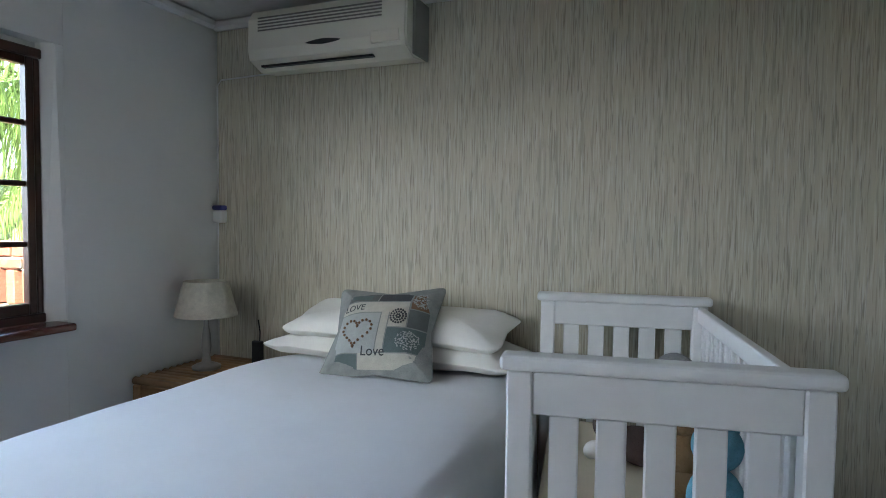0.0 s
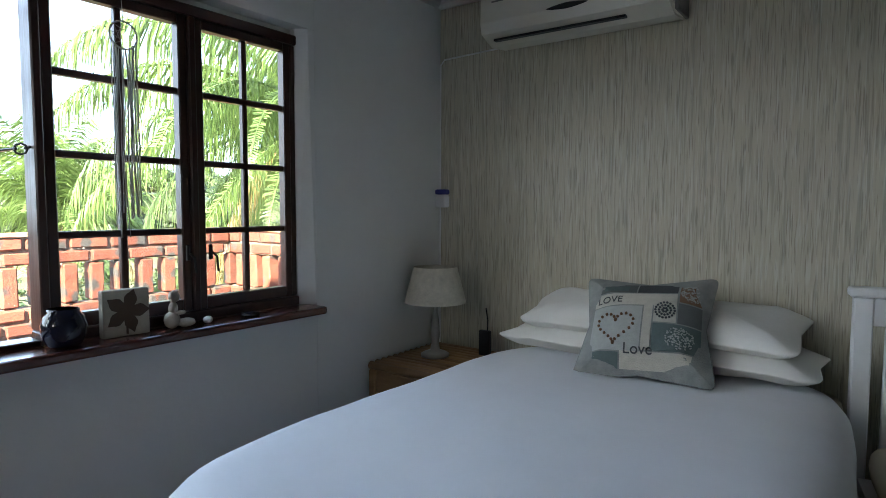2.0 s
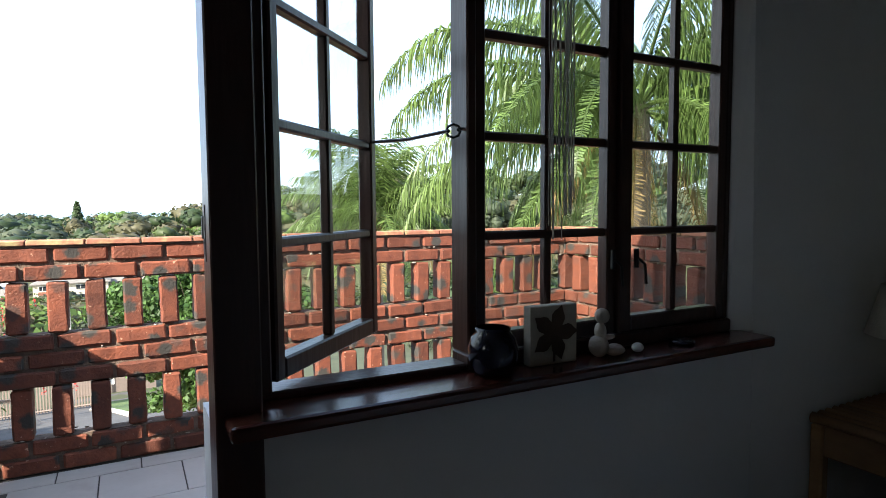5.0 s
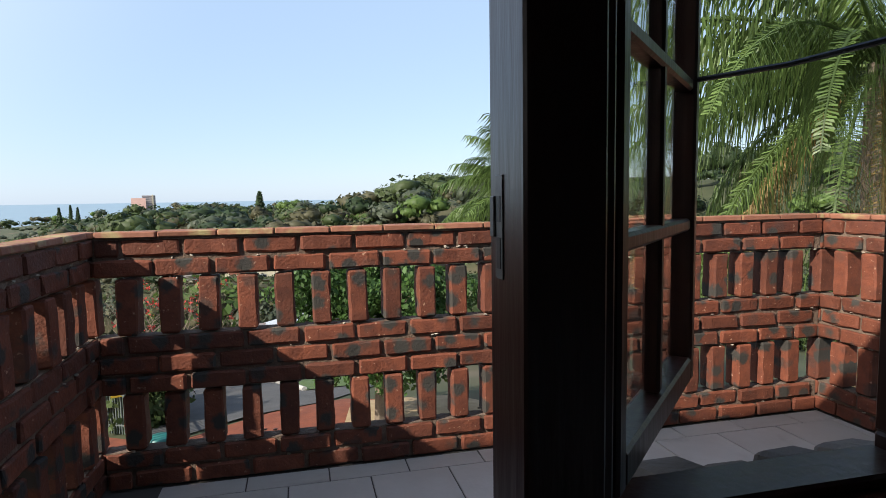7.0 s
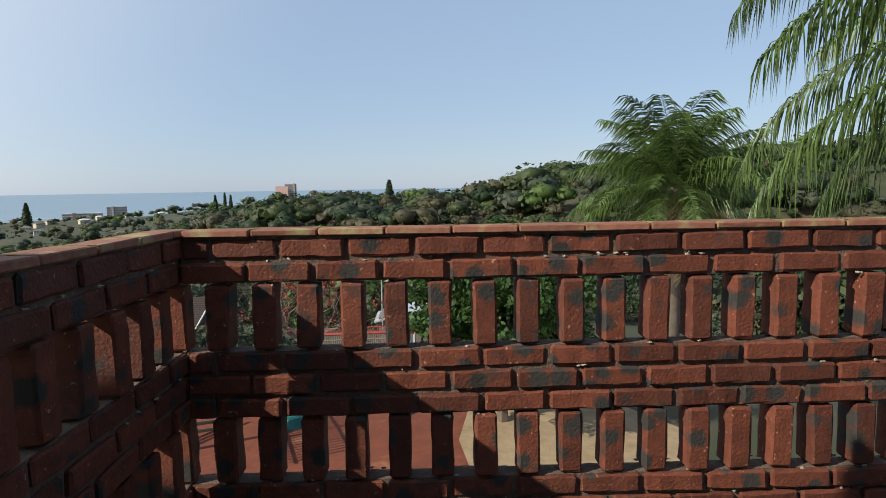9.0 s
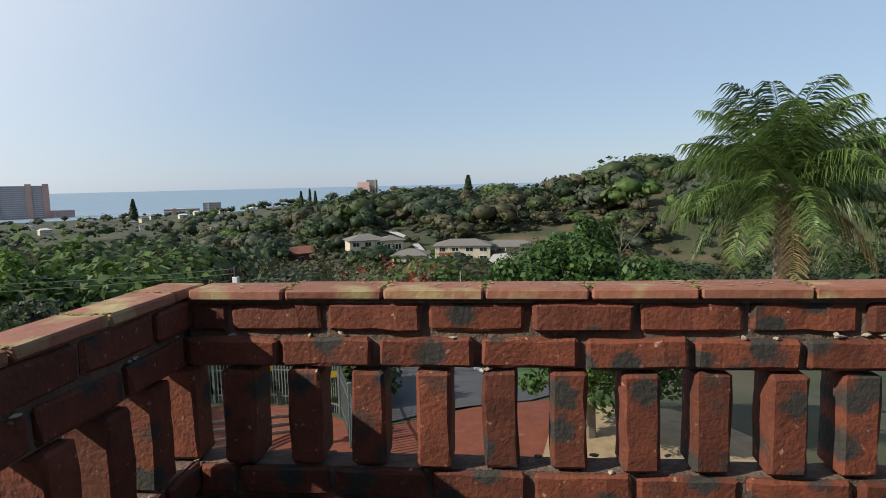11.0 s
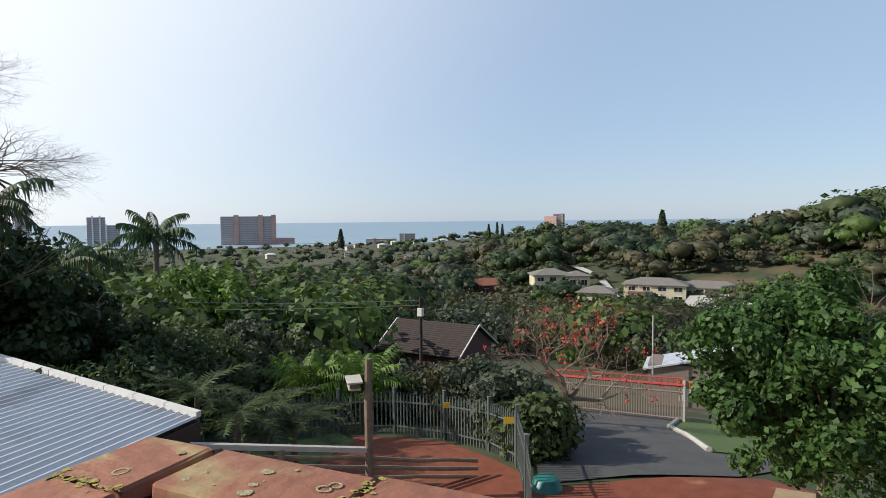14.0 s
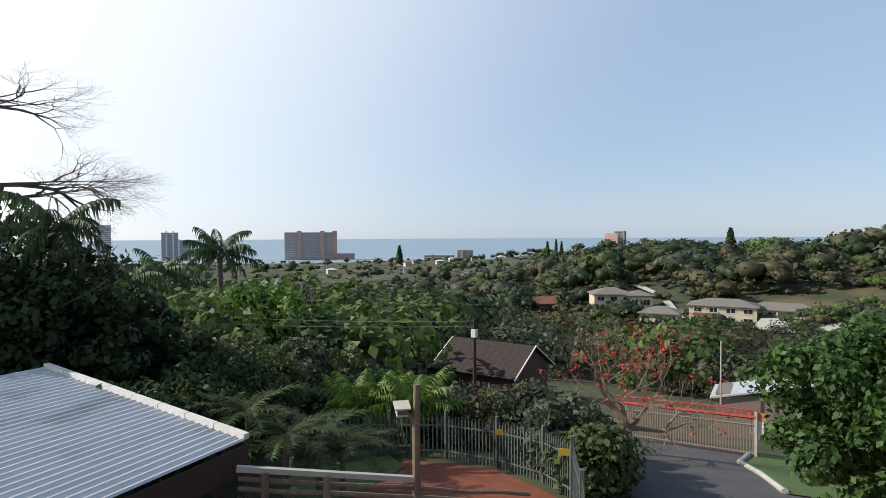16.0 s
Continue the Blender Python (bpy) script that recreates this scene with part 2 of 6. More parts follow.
def wallpaper():
    """Grass-cloth paper: fine upright threads of beige and grey."""
    m = mat("grasscloth_wallpaper", (0.55, 0.505, 0.395), 0.40, dark=(0.465, 0.425, 0.33), scale=5, stretch=(9, 9, 0.9), amount=0.5, bump=0.15, bump_scale=26)
    n, l = m.node_tree.nodes, m.node_tree.links
    b = n["Principled BSDF"]
    out = b.inputs["Base Color"].links[0].from_socket
    tc = n.new("ShaderNodeTexCoord")
    for thread, lo, hi, amount, stretch in (((0.60, 0.58, 0.50), 0.52, 0.64, 0.75, (160, 160, 7)), ((0.27, 0.24, 0.19), 0.56, 0.66, 0.8, (210, 210, 9)), ((0.34, 0.31, 0.25), 0.55, 0.64, 0.6, (110, 110, 4))):
        mp = n.new("ShaderNodeMapping")
        mp.inputs["Scale"].default_value, mp.inputs["Location"].default_value = stretch, (stretch[2] * 3.7, 0, stretch[0] * 0.31)
        l.new(tc.outputs["Object"], mp.inputs[0])
        t = n.new("ShaderNodeTexNoise")
        t.inputs["Scale"].default_value, t.inputs["Detail"].default_value = 1.0, 3
        l.new(mp.outputs[0], t.inputs["Vector"])
        r = n.new("ShaderNodeMapRange")
        r.inputs["From Min"].default_value, r.inputs["From Max"].default_value, r.inputs["To Max"].default_value = lo, hi, amount
        l.new(t.outputs["Fac"], r.inputs["Value"])
        mx = n.new("ShaderNodeMix")
        mx.data_type = "RGBA"
        mx.inputs["B"].default_value = (*thread, 1)
        l.new(out, mx.inputs["A"])
        l.new(r.outputs[0], mx.inputs["Factor"])
        out = mx.outputs["Result"]
    l.new(out, b.inputs["Base Color"])
    return m


M_paper = wallpaper()

# ---- the room ----
FZ = -0.02                       # floors
XI, XO = 2.10, 1.92              # window wall, inner and outer face
YN, YS, XE = 2.93, -1.7, 5.7     # the room's other walls
ZC = 2.19                        # ceiling
DY0, DY1 = -0.24, 0.66           # door opening
WY0, WY1, WZ0, WZ1 = 0.740, 2.09, 0.82, 1.83   # window opening


def struct(name, bm, material, label, category="wall"):
    return tagged(finish(name, bm, material), label, category, kind="structure")


bm = bmesh.new()
box(bm, XO, WY1 + 0.16, -6, XI, YN + 0.22, 2.6)
box(bm, 2.0, WY1 + 0.035, -6, XI, WY1 + 0.16, 2.6)
box(bm, 2.0, WY1, WZ0 - 0.03, 2.035, WY1 + 0.034, WZ1 + 0.029)
for ring in (((2.0, WY1 - 0.028), (2.062, WY1 - 0.028), (XI, WY1 + 0.002), (XI, WY1 + 0.034), (2.036, WY1 + 0.034), (2.036, WY1), (2.0, WY1)),):   # splayed plaster reveal
    lo, hi = [[bm.verts.new((px, py + (0.028 if i == 2 and pz < 1 else 0), pz)) for i, (px, py) in enumerate(ring)] for pz in (WZ0 - 0.001, WZ1 + 0.029)]
    bm.faces.new(lo[::-1]), bm.faces.new(hi)
    for k in range(len(ring)):
        bm.faces.new((lo[k], lo[(k + 1) % len(ring)], hi[(k + 1) % len(ring)], hi[k]))
box(bm, XO, WY1, -6, XI, WY1 + 0.034, WZ0 - 0.031)
box(bm, XO, DY1, -6, XI, WY1, WZ0 - 0.03)
box(bm, XO, DY1, WZ1 + 0.03, XI, WY1 + 0.034, 2.6)
box(bm, XO, DY1 + 0.07, WZ1, 2.035, WY1 - 0.001, WZ1 + 0.029)
box(bm, XO, DY0 - 0.06, 2.0, XI, DY1, 2.6)
box(bm, XO, DY0 - 0.06, -6, XI, DY1, FZ - 0.03)
box(bm, XO, YS - 0.22, -6, XI, DY0 - 0.06, 2.6)
struct("wall_west", bm, M_white, "white painted plaster wall with window and door openings")
struct("wall_north", boxbm(XI, YN, -0.3, XE + 0.2, YN + 0.22, 2.6), M_paper, "wall papered in beige and grey streaked grasscloth")
struct("wall_east", boxbm(XE, YS, -0.3, XE + 0.2, YN, 2.6), M_white, "white painted plaster wall of the bedroom")
bm = bmesh.new()
# the unseen opening between these blocks is added to let fill light in
for a in ((XI, -0.3, XE + 0.2, 1.5), (XI, 2.06, XE + 0.2, 2.6), (XI, 1.5, 2.7, 2.06), (3.2, 1.5, XE + 0.2, 2.06)):
    box(bm, a[0], YS - 0.22, a[1], a[2], YS, a[3])
struct("wall_south", bm, M_white, "white painted plaster wall of the bedroom")
struct("floor", boxbm(XI, YS, FZ - 0.2, XE, YN, FZ), M_floor, "dark wooden bedroom floor", "floor")
struct("ceiling", boxbm(XI, YS, ZC, XE, YN, ZC + 0.1), M_ceil, "white painted bedroom ceiling", "ceiling")
bm = bmesh.new()
for a in ((XI, YN - 0.045, ZC - 0.05, XE, YN, ZC), (XI, YS, ZC - 0.05, XI + 0.045, YN - 0.045, ZC)):
    box(bm, *a, bevel=0.015)
struct("trim", bm, M_ceil, "white ceiling cornice", "cornice")
bm = bmesh.new()
box(bm, XI + 0.001, YN - 0.014, FZ, XE, YN - 0.001, FZ + 0.09, bevel=0.004)
struct("baseboard", bm, M_skirt, "dark wooden skirting board", "skirting")
M_roof = mat("roof_tiles", (0.12, 0.07, 0.05), 0.8, scale=6, bump=0.4, bump_scale=20)
# unseen slab: west eave and long south overhang are placed to shape sun shadow
struct("roof", boxbm(XO - 0.15, YS - 2.4, 2.6, XE + 0.5, YN + 0.5, 2.66), M_roof, "unseen brown roof slab over the bedroom with added shading overhangs", "roof")

# window: three casements of eight panes, the first one open
win = thing("window_1", "dark-stained wooden casement window, one leaf pushed open", "window", (0, 0, 0), kind="structure")
bm = bmesh.new()
FX0, FX1 = 2.00, 2.075
box(bm, FX0, WY0, WZ1 - 0.035, FX1, WY1 - 0.029, WZ1, bevel=0.004)
box(bm, FX0, 1.187, WZ0, FX1, WY1 - 0.029, WZ0 + 0.035, bevel=0.004)
box(bm, FX0, WY0, WZ0, FX1, 1.186, WZ0 + 0.017, bevel=0.004)
box(bm, FX0, WY0, WZ0 + 0.018, 2.095, WY0 + 0.022, WZ1 - 0.036, bevel=0.003)
box(bm, FX0, WY1 - 0.052, WZ0 + 0.035, 2.062, WY1 - 0.029, WZ1 - 0.035, bevel=0.004)
for y in (1.187, 1.627):
    box(bm, FX0, y, WZ0 + 0.035, FX1, y + 0.024, WZ1 - 0.035, bevel=0.004)
part("window_frame", bm, M_wood, win)


def casement(parent, w, h, name="casement"):
    """A leaf with two by four panes: it runs along local +y from its hinge, upright from z 0."""
    root = new(name)
    root.parent = parent
    s, d = 0.029, 0.019
    bm = bmesh.new()
    box(bm, -d, 0, 0, d, s, h, bevel=0.004)
    box(bm, -d, w - s, 0, d, w, h, bevel=0.004)
    box(bm, -d, s, 0, d, w - s, s + 0.012, bevel=0.004)
    box(bm, -d, s, h - s, d, w - s, h, bevel=0.004)
    bars = [0.041 - 0.010] + [0.0375 + k * 0.2215 for k in (1, 2, 3)] + [h - s + 0.010]
    for z in bars[1:4]:
        box(bm, -0.014, s, z - 0.010, 0.014, w - s, z + 0.010, bevel=0.004)
    box(bm, -0.012, w / 2 - 0.010, s + 0.012, 0.012, w / 2 + 0.010, h - s, bevel=0.004)
    part("sash", bm, M_wood, root)
    for i in range(2):
        for k in range(4):
            y0, y1 = (s, w / 2 - 0.010) if i == 0 else (w / 2 + 0.010, w - s)
            z0, z1 = bars[k] + 0.010, bars[k + 1] - 0.010
            p = part("pane", boxbm(-0.0015, y0 - 0.004, z0 - 0.004, 0.0015, y1 + 0.004, z1 + 0.004), M_glass, root)
            p.visible_shadow = False
    return root


CH = WZ1 - WZ0 - 0.07
for y, w in ((1.212, 0.414), (1.652, 0.385)):
    c = casement(win, w, CH)
    c.matrix_basis = pose(2.045, y, WZ0 + 0.035)
c = casement(win, 0.478, CH)
c.matrix_basis = pose(2.068, 0.762, WZ0 + 0.035, 0, 0, 45.5)
bm = bmesh.new()
tube(bm, [(1.735, 1.092, 1.345), (1.91, 1.122, 1.336), (2.06, 1.150, 1.340)], 0.004, 6)
tube(bm, [(2.062 + 0.010 * math.cos(k * 0.785), 1.160 + 0.012 * math.cos(k * 0.785), 1.340 + 0.014 * math.sin(k * 0.785)) for k in range(9)], 0.003, 6)
tube(bm, [(2.07, 1.168, 1.342), (2.05, 1.186, 1.348)], 0.004, 6)
part("casement_stay", bm, M_black, win, "dark cord stay holding the open casement")
for y in (1.61, 1.69):
    bm = bmesh.new()
    box(bm, 2.066, y - 0.006, 1.02, 2.076, y + 0.006, 1.07, bevel=0.002)
    tube(bm, [(2.078, y, 1.045), (2.09, y + 0.01, 1.03), (2.09, y + 0.015, 0.98)], 0.004, 6)
    part("window_catch", bm, M_black, win)
bm = bmesh.new()
box(bm, 2.05, 0.675, WZ0 - 0.03, 2.185, WY1 + 0.012, WZ0 - 0.001, bevel=0.008, seg=2)
part("window_sill", bm, M_sill, win, "glossy red-brown wooden sill")
bm = bmesh.new()
for k in range(13):
    y = 0.70 + k * 0.102
    box(bm, -0.13, -0.043, -0.07, 0.04, 0.043, 0, bevel=0.016, seg=2, m=pose(2.0, y + 0.045, WZ0 - 0.008 + 0.006 * (k % 3 - 1), 0, -15 + (k * 7) % 5, (k * 5) % 7 - 3))
tagged(finish("brick_ledge", bm, mat("grey_brick_ledge", (0.20, 0.165, 0.14), 0.9, rand=0.25, bump=0.5, bump_scale=60)), "weathered sloping brick ledge under the window", "ledge", kind="structure")

# door frame and door
door = thing("door_1", "dark-stained wooden door standing open to the balcony", "door", (0, 0, 0), kind="structure")
bm = bmesh.new()
box(bm, 2.025, DY1, FZ, 2.12, WY0, 2.0, bevel=0.003)
box(bm, 2.025, DY0 - 0.06, FZ, 2.12, DY0, 2.0, bevel=0.003)
box(bm, 2.025, DY0 - 0.06, 2.0, 2.12, WY0, 2.06, bevel=0.003)
part("door_frame", bm, M_wood, door)
bm = bmesh.new()
box(bm, 2.046, DY1 - 0.0015, 1.085, 2.066, DY1 + 0.001, 1.185, bevel=0.0005)
box(bm, 2.036, DY1 - 0.004, 1.125, 2.047, DY1, 1.165, bevel=0.001)
strike = part("strike_plate", bm, M_steel, door, "worn steel strike plate on the jamb")
# black patches on the plate's face stand for the dark inside its holes
bm = bmesh.new()
for z0, z1 in ((1.14, 1.165), (1.095, 1.125)):
    box(bm, 2.051, DY1 - 0.0022, z0, 2.061, DY1 - 0.0005, z1)
part("latch_hole_shade", bm, M_black, strike)
leaf = new("door_leaf")
leaf.parent = door
leaf.matrix_basis = pose(1.99, DY0 + 0.005, FZ + 0.02, 0, 0, 90)
W = 0.86
bm = bmesh.new()
for a in ((0, 0, 0.09, 1.96), (W - 0.09, 0, W, 1.96)):
    box(bm, -0.02, a[0], 0.0, 0.02, a[2] if a[0] else 0.09, 1.96, bevel=0.003)
for z0, z1 in ((0, 0.85), (1.86, 1.96)):
    box(bm, -0.02, 0.09, z0, 0.02, W - 0.09, z1, bevel=0.003)
for k in range(1, 4):
    box(bm, -0.015, 0.09, 0.85 + k * 0.2525 - 0.011, 0.015, W - 0.09, 0.85 + k * 0.2525 + 0.011, bevel=0.003)
part("door_rails", bm, M_wood, leaf)
p = part("door_glass", boxbm(-0.002, 0.09, 0.85, 0.002, W - 0.09, 1.86), M_glass, leaf)
p.visible_shadow = False
bm = bmesh.new()
tube(bm, [(0.02, W - 0.045, 1.02), (0.06, W - 0.045, 1.02), (0.065, W - 0.15, 1.02)], 0.009, 8)
box(bm, 0.02, W - 0.065, 0.93, 0.026, W - 0.025, 1.09, bevel=0.002)
part("door_handle", bm, M_steel, leaf)

# ---- furniture ----


def superq(bm, a, b, c, e=0.5, n=0.5, u=20, v=12, m=None, pinch=0.0):
    """A rounded cushion body of half sizes a, b, c; pinch draws the corners out."""
    def sp(x, p):
        return math.copysign(abs(x) ** p, x)
    rows = []
    for j in range(v + 1):
        ph = -math.pi / 2 + math.pi * j / v
        row = []
        for i in range(u):
            th = 2 * math.pi * i / u
            x, y = sp(math.cos(th), e) * sp(math.cos(ph), n), sp(math.sin(th), e) * sp(math.cos(ph), n)
            z = sp(math.sin(ph), 0.9)
            q = 1 + pinch * (abs(x * y) ** 1.5)
            z *= (1 - 0.85 * max(abs(x), abs(y)) ** 4) if pinch else 1
            row.append(bm.verts.new((x * a * q, y * b * q, z * c)))
        rows.append(row)
    for r0, r1 in zip(rows, rows[1:]):
        for i in range(u):
            bm.faces.new((r0[i], r0[(i + 1) % u], r1[(i + 1) % u], r1[i]))
    bmesh.ops.remove_doubles(bm, verts=bm.verts, dist=1e-5)
    if m is not None:
        bmesh.ops.transform(bm, matrix=m, verts=bm.verts)
    return bm


BX0, BX1, BY0, BY1, BZ = 2.61, 3.84, 1.07, 2.90, 0.64
bed = thing("double_bed", "low double bed base with a thick mattress against the papered wall", "bed", (0, 0, 0))
part("bed_base", boxbm(BX0 + 0.08, BY0 + 0.1, FZ, BX1 - 0.08, BY1, 0.30, bevel=0.02), M_beige, bed, "beige upholstered base")
part("mattress", boxbm(BX0 + 0.05, BY0 + 0.07, 0.30, BX1 - 0.05, BY1, BZ - 0.05, bevel=0.05, seg=3), M_beige, bed)


def drape():
    """The cover: flat on top, rolling over rounded corners and hanging in soft folds."""
    bm = bmesh.new()
    nu, prof = 120, []
    cx, cy, hx, hy, rad = (BX0 + BX1) / 2, (BY0 + 2.86) / 2, (BX1 - BX0) / 2, (2.86 - BY0) / 2, 0.20
    for s, z in ((0.0, BZ), (0.35, BZ + 0.006), (0.7, BZ + 0.003), (0.88, BZ - 0.002), (0.95, BZ - 0.018), (0.985, BZ - 0.05), (1.0, BZ - 0.10), (1.005, BZ - 0.2), (1.01, BZ - 0.32), (1.015, BZ - 0.44)):
        prof.append((s, z))
    rows = []
    for s, z in prof:
        row = []
        for i in range(nu):
            t = 2 * math.pi * i / nu
            p = 5.5
            k = (abs(math.cos(t)) ** p + abs(math.sin(t)) ** p) ** (-1 / p)
            x, y = cx + hx * s * k * math.cos(t), cy + hy * s * k * math.sin(t)
            drop = max(0, BZ - 0.05 - z)
            f = 1 + 0.06 * drop * math.sin(17 * t + 3 * math.sin(4 * t))
            if y > 2.4:
                f = 1
            x, y = cx + (x - cx) * f, cy + (y - cy) * f
            w = noise.noise(Vector((x * 2.2, y * 2.2, 3))) * 0.010 + noise.noise(Vector((x * 6, y * 6, 9))) * 0.003
            row.append(bm.verts.new((x, min(y, 2.87), z + w)))
        rows.append(row)
    for r0, r1 in zip(rows[1:], rows[2:]):
        for i in range(nu):
            bm.faces.new((r0[i], r0[(i + 1) % nu], r1[(i + 1) % nu], r1[i]))
    c = bm.verts.new((cx, cy, BZ + 0.004))
    for i in range(nu):
        bm.faces.new((c, rows[1][i], rows[1][(i + 1) % nu]))
    for v in rows[0]:
        bm.verts.remove(v)
    return bm


tagged(finish("duvet", drape(), M_duvet, smooth=True), "smooth white cotton duvet spread over the bed", "duvet")


def pillow(at, rx, rz, a, b, c, label):
    bm = superq(bmesh.new(), a, b, c, 0.35, 0.55, 40, 16, pinch=0.16)
    for v in bm.verts:
        v.co.z += noise.noise(v.co * 9 + Vector(at)) * 0.012 + 0.5 * noise.noise(v.co * 26 + Vector(at)) * 0.006
    bmesh.ops.transform(bm, matrix=pose(*at, rx, 0, rz), verts=bm.verts)
    return tagged(finish("pillow", bm, M_pillow, smooth=True), label, "pillow", group="pillows on the bed")


pillow((2.94, 2.735, 0.695), 3, 2, 0.285, 0.150, 0.052, "plump white cotton pillow lying flat on the duvet")
pillow((3.46, 2.735, 0.695), 3, -2, 0.270, 0.150, 0.052, "plump white cotton pillow lying flat on the duvet")
pillow((2.99, 2.755, 0.79), 14, 3, 0.255, 0.150, 0.066, "crumpled white pillow stacked on another pillow")
pillow((3.42, 2.755, 0.79), 14, -4, 0.255, 0.150, 0.066, "crumpled white pillow stacked on another pillow")


rng0 = random.Random(17)


def cushion():
    """A square cushion with a printed patchwork, leaning on the pillows."""
    c = thing("patchwork_cushion", "grey and cream patchwork cushion printed with hearts, leaning on pillows", "cushion", (3.235, 2.56, 0.80))
    c.matrix_basis = pose(3.235, 2.565, 0.788, 48, -3, 8) @ Matrix.Diagonal((0.93, 0.93, 0.93, 1))
    H = 0.205
    cl = mat("grey_cushion_print", (0.30, 0.31, 0.29), 0.9, dark=(0.18, 0.19, 0.19), scale=20, bump=0.3, bump_scale=200)
    bm = superq(bmesh.new(), H, H * 0.94, 0.060, 0.12, 0.6, 64, 20, pinch=0.20)
    body = part("cushion_body", bm, cl, c, smooth=True)
    pal = {"cream": (0.56, 0.53, 0.45), "grey": (0.13, 0.14, 0.14), "slate": (0.065, 0.07, 0.075), "teal": (0.12, 0.16, 0.16), "brown": (0.20, 0.11, 0.06), "pale": (0.44, 0.45, 0.43)}
    ms = {k: mat("print_" + k, v, 0.92, scale=45, amount=0.8, bump=0.3, bump_scale=220) for k, v in pal.items()}

    def top(x, y):
        q = min(max(abs(x), abs(y) / 0.94) / H, 0.985)
        return 0.060 * (1 - q ** 3.33) ** 0.45 * (1 - 0.85 * q ** 4) + 0.0065

    def patch(x0, y0, x1, y1, k, lift=0.0):
        bm = bmesh.new()
        nx, ny = 8, 8
        g = [[bm.verts.new((x0 + (x1 - x0) * i / nx, y0 + (y1 - y0) * j / ny, top(x0 + (x1 - x0) * i / nx, y0 + (y1 - y0) * j / ny) + lift)) for i in range(nx + 1)] for j in range(ny + 1)]
        for j in range(ny):
            for i in range(nx):
                bm.faces.new((g[j][i], g[j][i + 1], g[j + 1][i + 1], g[j + 1][i]))
        part("print_patch", bm, ms[k], body, smooth=True)

    for a in ((-.195, -.180, -.075, -.130, "teal"), (-.070, -.180, .190, -.125, "cream"), (-.185, -.125, -.005, .055, "pale"), (.0, -.12, .030, .10, "cream"),
              (.035, -.120, .190, -.015, "teal"), (.035, -.010, .110, .085, "cream"), (.115, -.010, .190, .075, "grey"), (-.185, .060, .110, .115, "cream"),
              (-.185, .120, -.035, .178, "grey"), (-.030, .120, .110, .178, "slate"), (.118, .080, .192, .178, "brown"), (-.155, .130, -.065, .165, "teal")):
        patch(*a, lift=0.0006 if a[4] == "teal" and a[1] > 0 else 0.0)
    bm = bmesh.new()
    for k in range(26):
        t = 2 * math.pi * k / 26
        x, y = 0.0040 * 16 * math.sin(t) ** 3 - 0.095, 0.0042 * (13 * math.cos(t) - 5 * math.cos(2 * t) - 2 * math.cos(3 * t) - math.cos(4 * t)) - 0.030
        bmesh.ops.create_icosphere(bm, subdivisions=1, radius=0.0062, matrix=Matrix.Translation((x, y, top(x, y) + 0.002)))
    part("printed_heart", bm, ms["brown"], body)
    bm = bmesh.new()
    for k in range(300):
        a, r = rng0.uniform(0, 6.283), rng0.uniform(0, 1) ** 0.5
        x, y = (0.125 + 0.048 * r * math.cos(a), -0.068 + 0.042 * r * math.sin(a)) if k < 170 else (0.155 + 0.034 * r * math.cos(a), 0.130 + 0.042 * r * math.sin(a))
        bmesh.ops.create_icosphere(bm, subdivisions=1, radius=rng0.uniform(0.002, 0.0042), matrix=Matrix.Translation((x, y, top(x, y) - 0.001)))
    tagged(part("printed_pebbles", bm, ms["pale"], body), kind="stuff")
    bm = bmesh.new()
    for r, kk in ((0.032, 18), (0.02, 12), (0.008, 6)):
        for k in range(kk):
            t = 2 * math.pi * k / kk
            x, y = 0.072 + r * math.cos(t), 0.040 + r * math.sin(t)
            bmesh.ops.create_icosphere(bm, subdivisions=1, radius=0.0052, matrix=Matrix.Translation((x, y, top(x, y))))
    part("printed_rosette", bm, ms["slate"], body)
    for txt, x, y, size in (("LOVE", -.175, .070, 0.040), ("Love", -.060, -.135, 0.052)):
        cu = bpy.data.curves.new("lettering", "FONT")
        cu.body, cu.size, cu.extrude = txt, size, 0.0008
        o = new("lettering", cu)
        dg = bpy.context.evaluated_depsgraph_get()
        me = bpy.data.meshes.new_from_object(o.evaluated_get(dg))
        bpy.data.objects.remove(o)
        o = new("lettering", me)
        for v in me.vertices:
            px, py = v.co.x + x, v.co.y + y
            v.co = (px, py, top(px, py) + 0.004 + v.co.z)
        me.materials.append(ms["slate"])
        o.parent = body


cushion()

# cot
cot = thing("baby_cot", "white lacquered wooden cot with broad slats beside the bed", "cot")
cot.matrix_basis = pose(3.80, 2.76, FZ, 0, 0, -90 + 9)   # local x runs along the cot, local y across it
CL, CW, CHH = 1.13, 0.575, 0.980


